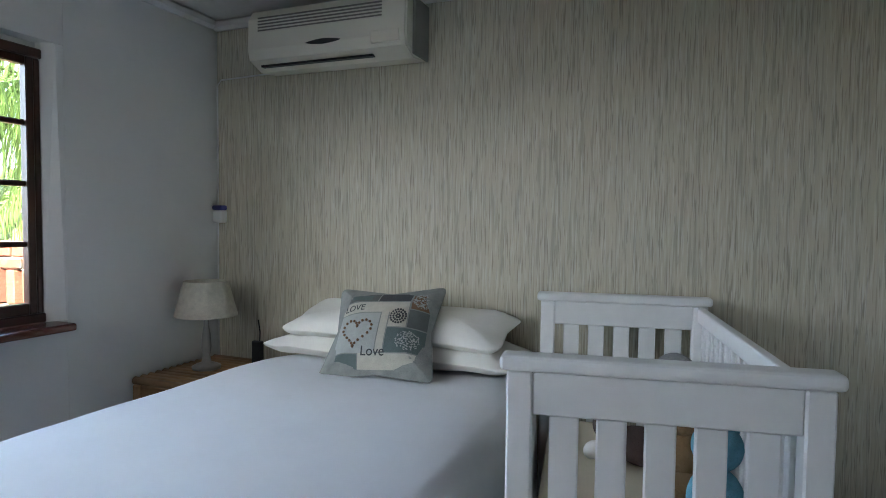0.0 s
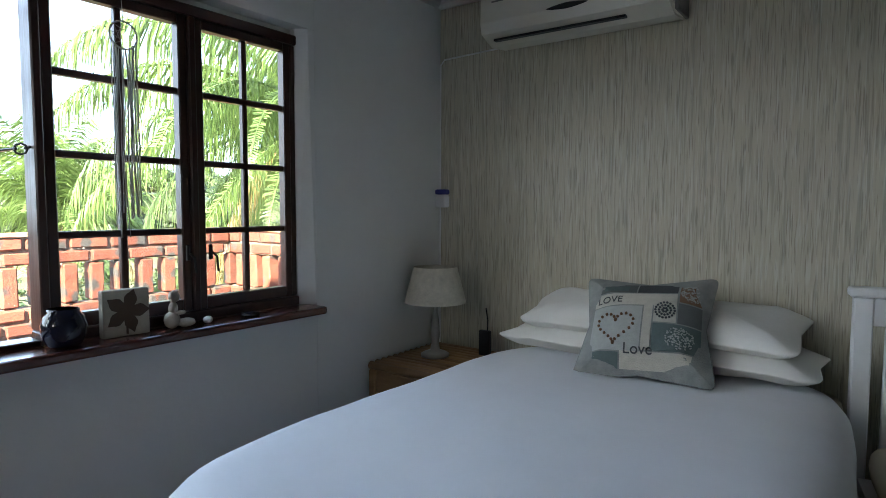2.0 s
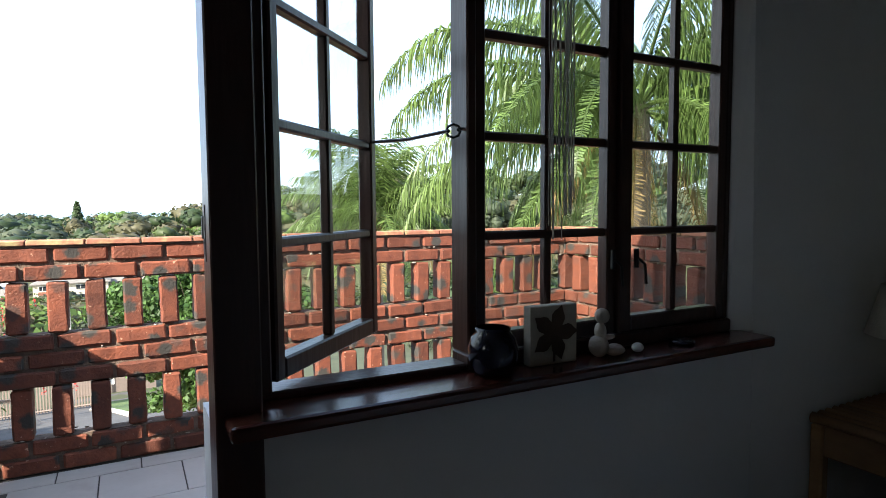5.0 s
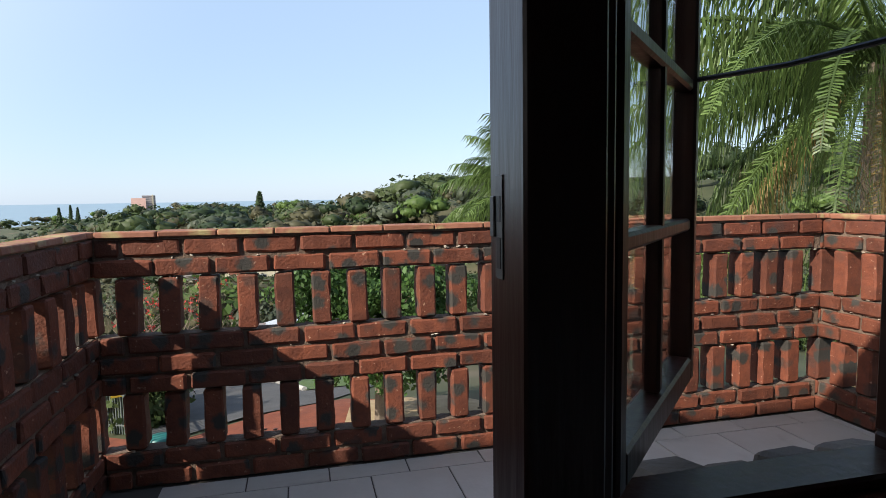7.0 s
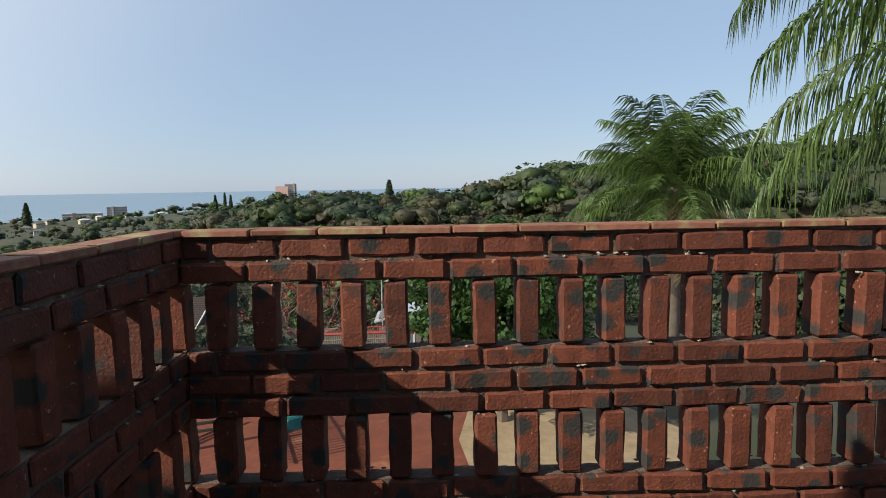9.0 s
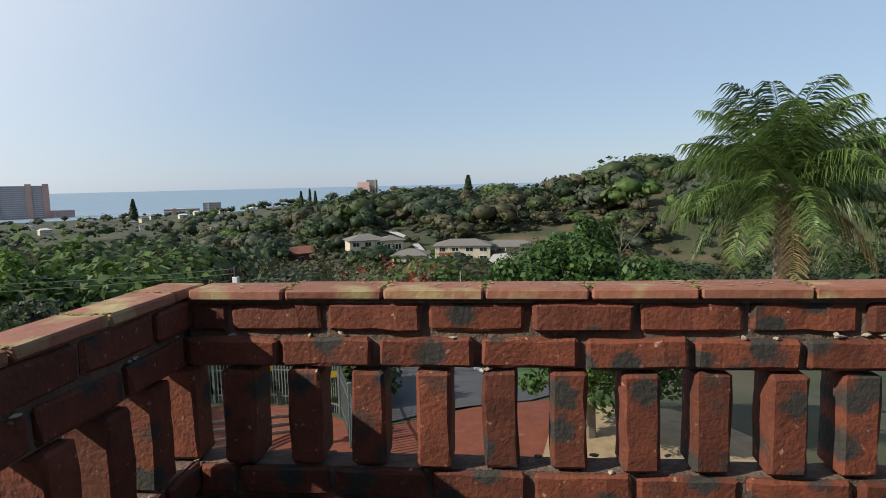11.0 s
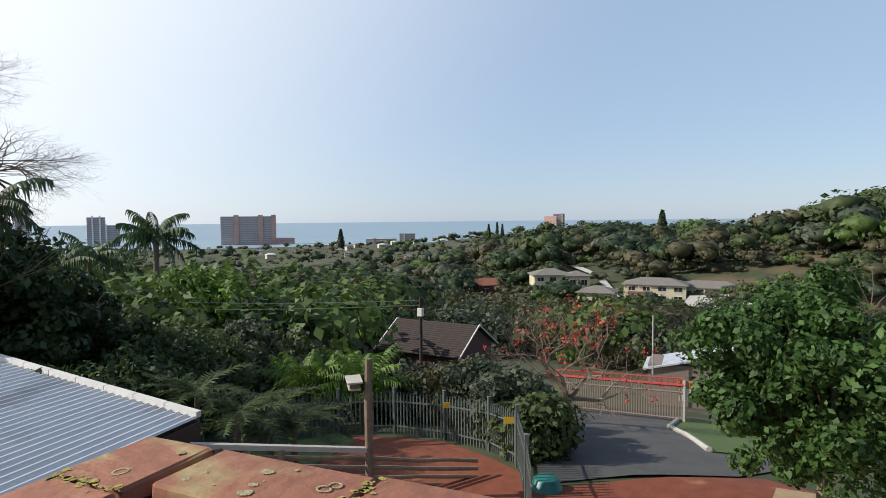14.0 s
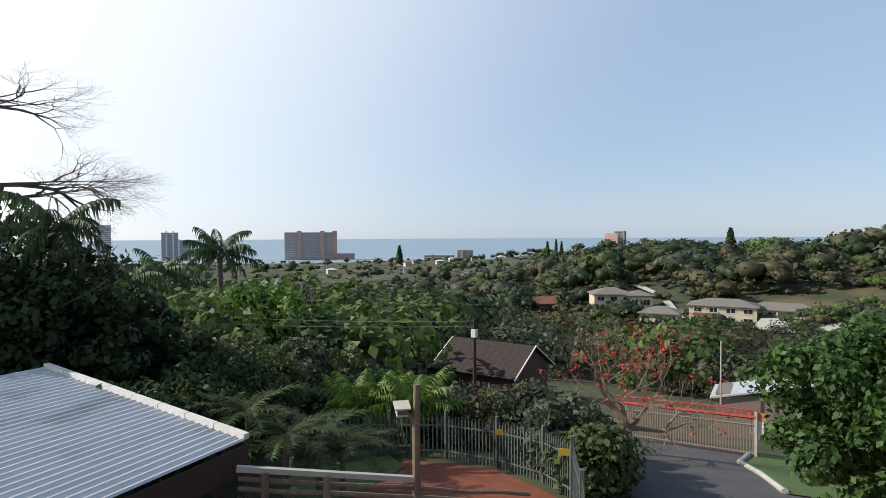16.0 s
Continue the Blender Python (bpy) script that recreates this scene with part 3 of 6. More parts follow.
def cot_end(x):
    e = new("end_panel")
    e.parent = cot
    e.matrix_basis = pose(x, 0, 0)
    for y in (0.0, CW - 0.05):
        part("cot_post", boxbm(-0.022, y, 0, 0.022, y + 0.05, CHH - 0.03, bevel=0.004), M_cot, e)
    part("top_rail", boxbm(-0.017, 0.05, CHH - 0.115, 0.017, CW - 0.05, CHH - 0.03, bevel=0.003), M_cot, e)
    part("rail_cap", boxbm(-0.030, -0.014, CHH - 0.03, 0.030, CW + 0.014, CHH, bevel=0.010, seg=3), M_cot, e)
    part("bottom_rail", boxbm(-0.015, 0.05, 0.28, 0.015, CW - 0.05, 0.36, bevel=0.003), M_cot, e)
    gap = (CW - 0.1 - 5 * 0.056) / 6
    for k in range(5):
        y = 0.05 + gap + k * (0.056 + gap)
        part("broad_slat", boxbm(-0.009, y, 0.36, 0.009, y + 0.056, CHH - 0.115, bevel=0.003), M_cot, e)


cot_end(0.03)
cot_end(CL - 0.03)
side = new("side_panel")
side.parent = cot
part("top_rail", boxbm(0.052, CW - 0.036, CHH - 0.085, CL - 0.052, CW - 0.008, CHH - 0.035, bevel=0.006, seg=2), M_cot, side)
part("bottom_rail", boxbm(0.052, CW - 0.034, 0.28, CL - 0.052, CW - 0.010, 0.34, bevel=0.004), M_cot, side)
for k in range(15):
    x = 0.10 + k * 0.0655
    part("narrow_slat", boxbm(x, CW - 0.030, 0.34, x + 0.026, CW - 0.014, CHH - 0.085, bevel=0.003), M_cot, side)
part("mattress_base", boxbm(0.052, 0.03, 0.36, CL - 0.052, CW - 0.038, 0.40), M_cot, cot)
cm = mat("cream_printed_cotton", (0.62, 0.55, 0.42), 0.9, dark=(0.56, 0.49, 0.37), scale=10, bump=0.2, bump_scale=40)
mt = tagged(finish("cot_mattress", superq(bmesh.new(), 0.50, 0.250, 0.075, 0.2, 0.3, 40, 12), cm, smooth=True), "cream cotton cot mattress printed with brown trees", "mattress")
COT = pose(3.80, 2.76, FZ, 0, 0, -81)
mt.matrix_basis = COT @ pose(0.56, 0.287, 0.476)
pm = mat("brown_tree_print", (0.12, 0.09, 0.07), 0.9, scale=40)
for x, y in ((0.93, 0.14), (0.82, 0.24), (0.99, 0.26), (0.90, 0.33), (0.99, 0.40)):
    bm = bmesh.new()
    for k in range(9):
        a = k * 0.7
        r = 0.012 + 0.026 * random.random()
        box(bm, r * math.cos(a) - 0.006, r * math.sin(a) - 0.004, 0, r * math.cos(a) + 0.006, r * math.sin(a) + 0.004, 0.0015)
    o = part("tree_print", bm, pm, mt)
    o.matrix_basis = pose(x - 0.56, y - 0.302, 0.0735)


def blob(bm, at, r, s=(1, 1, 1)):
    bmesh.ops.create_icosphere(bm, subdivisions=3, radius=1, matrix=Matrix.LocRotScale(at, None, (r * s[0], r * s[1], r * s[2])))


def plush(name, label, at, rz, bodies, size=1.0):
    t = thing(name, label, "soft toy")
    t.matrix_basis = COT @ pose(*at, 0, 0, rz) @ Matrix.Diagonal((size, size, size, 1))
    for nm, m, parts in bodies:
        each = [[p] for p in parts] if nm in ("toy_ear", "toy_leg", "toy_paw") else [parts]
        for some in each:
            bm = bmesh.new()
            for p in some:
                blob(bm, *p)
            part(nm, bm, m, t, smooth=True)


plush("plush_elephant", "grey plush elephant sitting in the cot", (0.26, 0.44, 0.55), 90,
      [("toy_body", M_grey, [((0, 0, 0.10), 0.085, (1, 0.9, 1.25)), ((0, 0, 0.26), 0.085), ((0, -0.08, 0.22), 0.028, (1, 1.6, 1)), ((0, -0.11, 0.17), 0.024, (1, 1, 2))]),
       ("toy_ear", M_grey, [((-0.10, 0, 0.26), 0.055, (1.1, 0.3, 1)), ((0.10, 0, 0.26), 0.055, (1.1, 0.3, 1))]),
       ("toy_leg", M_grey, [((-0.06, -0.09, 0.035), 0.037, (1, 1.8, 1)), ((0.06, -0.09, 0.035), 0.037, (1, 1.8, 1))])], 0.8)
plush("plush_bear", "brown plush bear with darker ears slumped in the cot", (0.62, 0.40, 0.545), 90,
      [("toy_body", M_brownplush, [((0, 0, 0.075), 0.062, (1, 0.9, 1.3)), ((0, -0.06, 0.03), 0.03, (2.2, 1.6, 1))]),
       ("toy_head", M_brownplush, [((0, 0, 0.19), 0.052), ((0, -0.045, 0.18), 0.026)]),
       ("toy_ear", M_darkplush, [((-0.045, 0, 0.235), 0.022), ((0.045, 0, 0.235), 0.022)])])
plush("plush_dog", "dark brown and white plush dog lying in the cot", (0.50, 0.32, 0.545), 60,
      [("toy_body", M_darkplush, [((0, 0, 0.055), 0.056, (1.7, 1, 1))]), ("toy_head", M_darkplush, [((-0.09, -0.02, 0.10), 0.05)]),
       ("toy_paw", M_pillow, [((-0.12, -0.06, 0.03), 0.026, (1, 1.5, 1)), ((-0.05, -0.07, 0.03), 0.026, (1, 1.5, 1))])])
plush("plush_rabbit", "pale blue plush rabbit leaning on the cot slats", (0.86, 0.44, 0.545), 70,
      [("toy_body", M_blueplush, [((0, 0, 0.075), 0.062, (1, 0.9, 1.3)), ((-0.07, -0.05, 0.035), 0.034, (1, 1.7, 1)), ((0.07, -0.05, 0.035), 0.034, (1, 1.7, 1))]),
       ("toy_head", M_blueplush, [((0, 0, 0.20), 0.055)]), ("toy_ear", M_blueplush, [((-0.03, 0, 0.27), 0.022, (0.8, 0.5, 2.4)), ((0.03, 0.01, 0.27), 0.022, (0.8, 0.5, 2.4))])])

# bedside stand, lamp, handset
ns = thing("cane_stand", "low bedside stand with a slatted cane top in the corner", "bedside table", (0, 0, 0))
NX0, NX1, NY0, NY1, NZ = 2.11, 2.47, 2.40, 2.91, 0.525
for x in (NX0, NX1 - 0.04):
    for y in (NY0, NY1 - 0.04):
        part("stand_leg", boxbm(x, y, FZ, x + 0.04, y + 0.04, NZ - 0.025, bevel=0.006), M_bamboo, ns)
for a in ((NX0 + 0.04, NY0 + 0.005, NX1 - 0.04, NY0 + 0.03), (NX0 + 0.04, NY1 - 0.03, NX1 - 0.04, NY1 - 0.005)):
    part("apron", boxbm(a[0], a[1], NZ - 0.12, a[2], a[3], NZ - 0.025, bevel=0.004), M_bamboo, ns)
for x in (NX0 + 0.005, NX1 - 0.03):
    part("apron", boxbm(x, NY0 + 0.04, NZ - 0.12, x + 0.025, NY1 - 0.04, NZ - 0.025, bevel=0.004), M_bamboo, ns)
part("shelf", boxbm(NX0 + 0.03, NY0 + 0.03, 0.16, NX1 - 0.03, NY1 - 0.03, 0.18, bevel=0.003), M_bamboo, ns)
for k in range(13):
    y = NY0 + 0.004 + k * 0.0392
    bm = bmesh.new()
    tube(bm, [(NX0 - 0.005, y + 0.018, NZ - 0.012), ((NX0 + NX1) / 2, y + 0.018, NZ - 0.011), (NX1 + 0.005, y + 0.018, NZ - 0.012)], [0.018, 0.0175, 0.018], 8)
    part("cane", bm, M_bamboo, ns, smooth=True)
lamp = thing("table_lamp", "unlit table lamp with a cream cloth shade on a pale base", "lamp", (2.275, 2.66, NZ + 0.005))
bm = bmesh.new()
lathe(bm, [(0.062, 0), (0.064, 0.012), (0.05, 0.02), (0.022, 0.03), (0.016, 0.06), (0.022, 0.10), (0.018, 0.16), (0.011, 0.20), (0.011, 0.27)])
part("lamp_base", bm, M_lampbase, lamp, smooth=True)
bm = bmesh.new()
tube(bm, [(0, 0, 0.245), (0, 0, 0.402)], [0.138, 0.097], 40, caps=False)
tube(bm, [(0, 0, 0.245), (0, 0, 0.402)], [0.135, 0.094], 40, caps=False)
part("lamp_shade", bm, M_shade, lamp, smooth=True)
hs = thing("cordless_handset", "black handset standing on the bedside stand", "handset", (2.45, 2.80, NZ + 0.006))
part("handset_body", boxbm(-0.028, -0.012, 0, 0.028, 0.012, 0.115, bevel=0.006, seg=2), M_black, hs)
bm = bmesh.new()
tube(bm, [(0.012, 0, 0.11), (0.014, 0, 0.16), (0.004, 0, 0.215)], 0.003, 6)
part("aerial", bm, M_black, hs)

# air conditioner
ac = thing("air_conditioner", "ivory wall-mounted air conditioner above the bed", "air conditioner", (0, 0, 0))
AX0, AX1, AY, AZ0, AZ1 = 2.455, 3.24, 2.725, 1.888, 2.15
bm = bmesh.new()
prof = [(YN, AZ0 + 0.012), (AY + 0.09, AZ0), (AY + 0.012, AZ0 + 0.035), (AY, AZ0 + 0.08), (AY + 0.004, AZ1 - 0.05), (AY + 0.03, AZ1 - 0.008), (AY + 0.06, AZ1), (YN, AZ1)]
a = [bm.verts.new((AX0, y, z)) for y, z in prof]
b = [bm.verts.new((AX1, y, z)) for y, z in prof]
bm.faces.new(a), bm.faces.new(b[::-1])
for k in range(len(prof)):
    bm.faces.new((a[k], a[(k + 1) % len(prof)], b[(k + 1) % len(prof)], b[k]))
bmesh.ops.bevel(bm, geom=[e for e in bm.edges if abs(e.verts[0].co.x - e.verts[1].co.x) < 1e-4], offset=0.008, segments=2, affect="EDGES")
part("casing", bm, M_ac, ac)
# grey and black strips laid on the casing stand for shade in its openings
for k in range(5):
    part("grille_shade_strip", boxbm(AX0 + 0.06, AY - 0.0005, AZ1 - 0.105 + k * 0.0135, AX1 - 0.11, AY + 0.006, AZ1 - 0.0995 + k * 0.0135), M_vent, ac)
part("outlet_shade_strip", boxbm(AX0 + 0.05, AY + 0.036, AZ0 + 0.010, AX1 - 0.17, AY + 0.06, AZ0 + 0.019), M_black, ac)
bm = bmesh.new()
superq(bm, 0.088, 0.012, 0.004, 1.4, 1, 24, 6, pose((AX0 + AX1) / 2 + 0.005, AY - 0.002, AZ0 + 0.082, 90, 0, 0))
part("brand_badge", bm, M_black, ac)
part("access_panel", boxbm(AX1 - 0.16, AY - 0.004, AZ0 + 0.05, AX1 - 0.03, AY + 0.01, AZ0 + 0.10, bevel=0.003), M_ac, ac)
part("side_bracket", boxbm(AX1, AY + 0.06, AZ0 + 0.01, AX1 + 0.012, YN, AZ1 - 0.02, bevel=0.003), M_vent, ac)
sn = thing("alarm_sensor", "white alarm sensor with a blue lens in the room corner", "sensor", (XI + 0.03, YN - 0.025, 1.195))
part("sensor_body", boxbm(-0.028, -0.02, 0, 0.030, 0.025, 0.062, bevel=0.008, seg=2), M_cot, sn)
part("sensor_lens", boxbm(-0.030, -0.022, 0.0625, 0.032, 0.025, 0.088, bevel=0.009, seg=2), M_blue, sn)
cb = thing("alarm_cable", "thin white cable running down the wall corner", "cable", (0, 0, 0))
bm = bmesh.new()
tube(bm, [(AX0 + 0.02, YN - 0.006, 1.915), (XI + 0.03, YN - 0.006, 1.905), (XI + 0.006, YN - 0.006, 1.88), (XI + 0.006, YN - 0.006, 1.283)], 0.004, 6)
tube(bm, [(XI + 0.006, YN - 0.006, 1.195), (XI + 0.006, YN - 0.006, FZ + 0.095)], 0.004, 6)
part("cable", bm, M_cot, cb)

# things on the sill
SZ = WZ0
pot = thing("glazed_pot", "round dark blue glazed pot standing on the window sill", "pot", (2.120, 1.222, SZ))
bm = bmesh.new()
lathe(bm, [(0.028, 0), (0.040, 0.006), (0.053, 0.035), (0.055, 0.058), (0.047, 0.083), (0.037, 0.094), (0.039, 0.102), (0.034, 0.102), (0.034, 0.094), (0.042, 0.082), (0.047, 0.055), (0.03, 0.012), (0.0, 0.010)], 32)
part("pot_body", bm, M_pot, pot, smooth=True)
lb = thing("leaf_block", "square bleached wooden block with a brown maple leaf inlay", "ornament", (2.105, 1.388, SZ), rz=-2)
part("block", boxbm(-0.014, -0.065, 0, 0.014, 0.065, 0.135, bevel=0.002), M_block, lb)
bm = bmesh.new()
pts = []
for k in range(40):
    t = 2 * math.pi * k / 40
    r = 0.032 + 0.030 * abs(math.cos(2.5 * (t - math.pi / 2 + 0.3))) ** 1.6 + 0.005 * math.cos(15 * t)
    pts.append(bm.verts.new((0.0155, r * math.cos(t), 0.072 + r * math.sin(t))))
c0 = bm.verts.new((0.0160, 0, 0.072))
for k in range(40):
    bm.faces.new((c0, pts[k], pts[(k + 1) % 40]))
box(bm, 0.0145, -0.003, 0.006, 0.0155, 0.003, 0.06)
part("leaf_inlay", bm, M_leafbrown, lb)
bm = bmesh.new()
for p in (((0, 0, 0.030), 0.030, (1, 1, 1.05)), ((0, 0.006, 0.070), 0.021, (0.9, 0.8, 1.3)), ((0.004, 0.008, 0.115), 0.022), ((0.0, 0.055, 0.016), 0.016, (1, 2.6, 0.9)), ((0.02, 0.05, 0.014), 0.014, (1, 2.6, 0.9)), ((0.012, 0.028, 0.055), 0.010, (1, 2.4, 0.8))):
    blob(bm, *p)
st = tagged(finish("seated_statuette", bm, M_stone, smooth=True), "small pale stone statuette seated on the sill", "statuette")
st.location, st.scale = (2.115, 1.525, SZ), (0.85, 0.78, 0.85)
bm = bmesh.new()
blob(bm, (0, 0, 0.012), 0.014, (1, 1.1, 0.85))
o = tagged(finish("white_pebble", bm, M_cot, smooth=True), "small smooth white pebble on the sill", "pebble")
o.location = (2.13, 1.637, SZ)
bm = bmesh.new()
lathe(bm, [(0.030, 0), (0.033, 0.006), (0.033, 0.010), (0.027, 0.012), (0.0, 0.009)], 24)
o = tagged(finish("small_dish", bm, M_pot, smooth=True), "small flat dark dish lying on the sill", "dish")
o.location = (2.12, 1.805, SZ)

dc = thing("dream_catcher", "white dream catcher with ribbons hanging before the window", "dream catcher", (2.125, 1.40, 1.672))
bm = bmesh.new()
tube(bm, [(0, 0.038 * math.cos(2 * math.pi * k / 28), 0.038 * math.sin(2 * math.pi * k / 28)) for k in range(29)], 0.0028, 6)
part("hoop", bm, M_string, dc)
bm = bmesh.new()
for k in range(8):
    a0, a1 = 2 * math.pi * k / 8, 2 * math.pi * (k + 3) / 8
    tube(bm, [(0, 0.037 * math.cos(a0), 0.037 * math.sin(a0)), (0, 0.037 * math.cos(a1), 0.037 * math.sin(a1))], 0.0007, 4)
part("web", bm, M_string, dc)
bm = bmesh.new()
tube(bm, [(0, 0, 0.038), (-0.01, 0.002, 0.10), (-0.03, 0, 0.158)], 0.0012, 4)
part("hanging_cord", bm, M_string, dc)
for k in range(11):
    y = -0.035 + k * 0.0070
    z0 = -math.sqrt(max(0, 0.038 ** 2 - y * y))
    L = 0.40 + 0.14 * random.random()
    bm = bmesh.new()
    w = 0.0012 + 0.0022 * random.random()
    prev = None
    for j in range(9):
        z = z0 - L * j / 8
        q = (0.006 * noise.noise(Vector((k * 3.1, j * 0.5, 0))), y + 0.006 * noise.noise(Vector((k * 1.7, j * 0.45, 5))), z)
        r = [bm.verts.new((q[0] + dx, q[1] + dy, z)) for dx, dy in ((0, -w), (0.0008, 0), (0, w), (-0.0008, 0))]
        if prev:
            for i in range(4):
                bm.faces.new((prev[i], prev[(i + 1) % 4], r[(i + 1) % 4], r[i]))
        prev = r
    part("ribbon", bm, M_string, dc, smooth=True)

# ---- the balcony ----


def clinker():
    """Red brick with round burnt patches, each in its own places, and small pits."""
    m = mat("clinker_brick", (0.190, 0.052, 0.023), 0.8, dark=(0.092, 0.026, 0.014), scale=22, amount=0.5, rand=0.30, second=(0.36, 0.20, 0.13), second_scale=55.0, second_lo=0.66, second_hi=0.72, bump=0.40, bump_scale=90)
    n, l = m.node_tree.nodes, m.node_tree.links
    b = n["Principled BSDF"]
    src = b.inputs["Base Color"].links[0].from_socket
    tc, oi, sc, ad, wob, mix_v = (n.new("ShaderNode" + k) for k in ("TexCoord", "ObjectInfo", "VectorMath", "VectorMath", "TexNoise", "VectorMath"))
    sc.operation, sc.inputs[0].default_value = "SCALE", (61.0, 0.0, 83.0)
    l.new(oi.outputs["Random"], sc.inputs["Scale"])
    l.new(tc.outputs["Object"], ad.inputs[0])
    l.new(sc.outputs[0], ad.inputs[1])
    wob.inputs["Scale"].default_value, wob.inputs["Detail"].default_value = 38.0, 5
    l.new(ad.outputs[0], wob.inputs["Vector"])
    mix_v.operation = "MULTIPLY_ADD"
    mix_v.inputs[1].default_value = (0.045, 0.045, 0.045)
    l.new(wob.outputs["Color"], mix_v.inputs[0])
    l.new(ad.outputs[0], mix_v.inputs[2])
    mp = n.new("ShaderNodeMapping")
    mp.inputs["Scale"].default_value = (10.5, 1.5, 10.5)
    l.new(mix_v.outputs[0], mp.inputs[0])
    vo = n.new("ShaderNodeTexVoronoi")
    vo.inputs["Scale"].default_value = 1.0
    l.new(mp.outputs[0], vo.inputs["Vector"])
    r = n.new("ShaderNodeMapRange")
    r.inputs["From Min"].default_value, r.inputs["From Max"].default_value = 0.44, 0.28
    l.new(vo.outputs["Distance"], r.inputs["Value"])
    sp = n.new("ShaderNodeSeparateColor")
    l.new(vo.outputs["Color"], sp.inputs[0])
    gate_r = n.new("ShaderNodeMapRange")
    gate_r.inputs["From Min"].default_value, gate_r.inputs["From Max"].default_value = 0.22, 0.34
    l.new(sp.outputs[0], gate_r.inputs["Value"])
    mul = n.new("ShaderNodeMath")
    mul.operation = "MULTIPLY"
    l.new(r.outputs[0], mul.inputs[0])
    l.new(gate_r.outputs[0], mul.inputs[1])
    mx = n.new("ShaderNodeMix")
    mx.data_type = "RGBA"
    mx.inputs["B"].default_value = (0.040, 0.036, 0.030, 1)
    l.new(src, mx.inputs["A"])
    l.new(mul.outputs[0], mx.inputs["Factor"])
    l.new(mx.outputs["Result"], b.inputs["Base Color"])
    return m


M_brick = clinker()
# mortar colour is darkened to hold the shade of the deep raked joints
M_mortar = mat("sandy_mortar_joint_shade", (0.20, 0.14, 0.10), 0.95, dark=(0.085, 0.055, 0.040), scale=20, bump=0.8, bump_scale=70)
M_crumb = mat("pale_mortar_crumbs", (0.46, 0.41, 0.33), 0.95, dark=(0.25, 0.20, 0.15), scale=30)
M_cope = mat("terracotta_coping", (0.33, 0.135, 0.078), 0.75, dark=(0.21, 0.082, 0.048), scale=16, rand=0.12, second=(0.36, 0.29, 0.13), second_scale=9.0, second_lo=0.52, second_hi=0.68, bump=0.35, bump_scale=50)
M_lichen = mat("pale_lichen", (0.40, 0.36, 0.22), 0.95, dark=(0.25, 0.20, 0.10), scale=90, bump=0.5, bump_scale=150)
M_moss = mat("yellow_green_moss", (0.38, 0.31, 0.07), 0.95, dark=(0.24, 0.20, 0.06), scale=70, bump=0.5, bump_scale=120)
M_tile = mat("pale_floor_tile", (0.52, 0.49, 0.44), 0.6, dark=(0.45, 0.42, 0.37), scale=5, rand=0.06, second=(0.30, 0.27, 0.23), second_scale=3.0, second_lo=0.62, second_hi=0.8, bump=0.15, bump_scale=40)
M_grout = mat("dark_grout", (0.09, 0.08, 0.07), 0.95, scale=20)
BYS, BYN, PT = -0.33, 3.17, 0.103        # inner faces of the side parapets; thickness
C, BL = 0.0815, 0.232
ZB = FZ
struct("balcony_floor", boxbm(-PT, BYS - PT, -0.25, XO, BYN + PT, FZ - 0.006), M_grout, "concrete balcony slab with dark tile joints", "floor")
bm = bmesh.new()
box(bm, -PT, BYS - PT, -6.5, XO, BYN + PT, -0.25)
struct("wall_below", bm, M_mortar, "wall of the lower storey under the balcony")

# brick shapes: rough-edged blocks that the walls share
rng = random.Random(5)


def brick_mesh(l, h, d, soft=0.0075):
    bm = bmesh.new()
    nx = max(2, round(l / 0.06))
    nz = max(2, round(h / 0.06))
    box(bm, -l / 2, -d / 2, -h / 2, l / 2, d / 2, h / 2)
    if l > h:
        es = [e for e in bm.edges if abs(e.verts[0].co.x - e.verts[1].co.x) > 0.01]
    else:
        es = [e for e in bm.edges if abs(e.verts[0].co.z - e.verts[1].co.z) > 0.01]
    bmesh.ops.subdivide_edges(bm, edges=es, cuts=max(nx, nz) - 1, use_grid_fill=True)
    sharp = [e for e in bm.edges if len(e.link_faces) == 2 and e.calc_face_angle(0) > 1.0]
    bmesh.ops.bevel(bm, geom=sharp, offset=soft, segments=1, affect="EDGES")
    for v in bm.verts:
        v.co += Vector((rng.uniform(-1, 1), rng.uniform(-1, 1), rng.uniform(-1, 1))) * 0.0027
    bmesh.ops.recalc_face_normals(bm, faces=bm.faces)
    me = bpy.data.meshes.new("brick")
    bm.to_mesh(me)
    bm.free()
    me.materials.append(M_brick)
    return me


STRETCH = [brick_mesh(0.214, 0.067, 0.103) for k in range(7)]
HALF = [brick_mesh(0.105, 0.070, 0.103) for k in range(3)]
SOLDIER = [brick_mesh(0.079, 0.228, 0.100) for k in range(7)]


def put_brick(mesh, wall, m):
    o = new("brick", mesh)
    o.parent = wall
    o.matrix_basis = m @ pose(rng.uniform(-.002, .002), rng.uniform(-.006, .006), 0, rng.uniform(-.8, .8), rng.uniform(-1.1, 1.1) + rng.choice((0, 180)), rng.uniform(-1.2, 1.2))
    return o


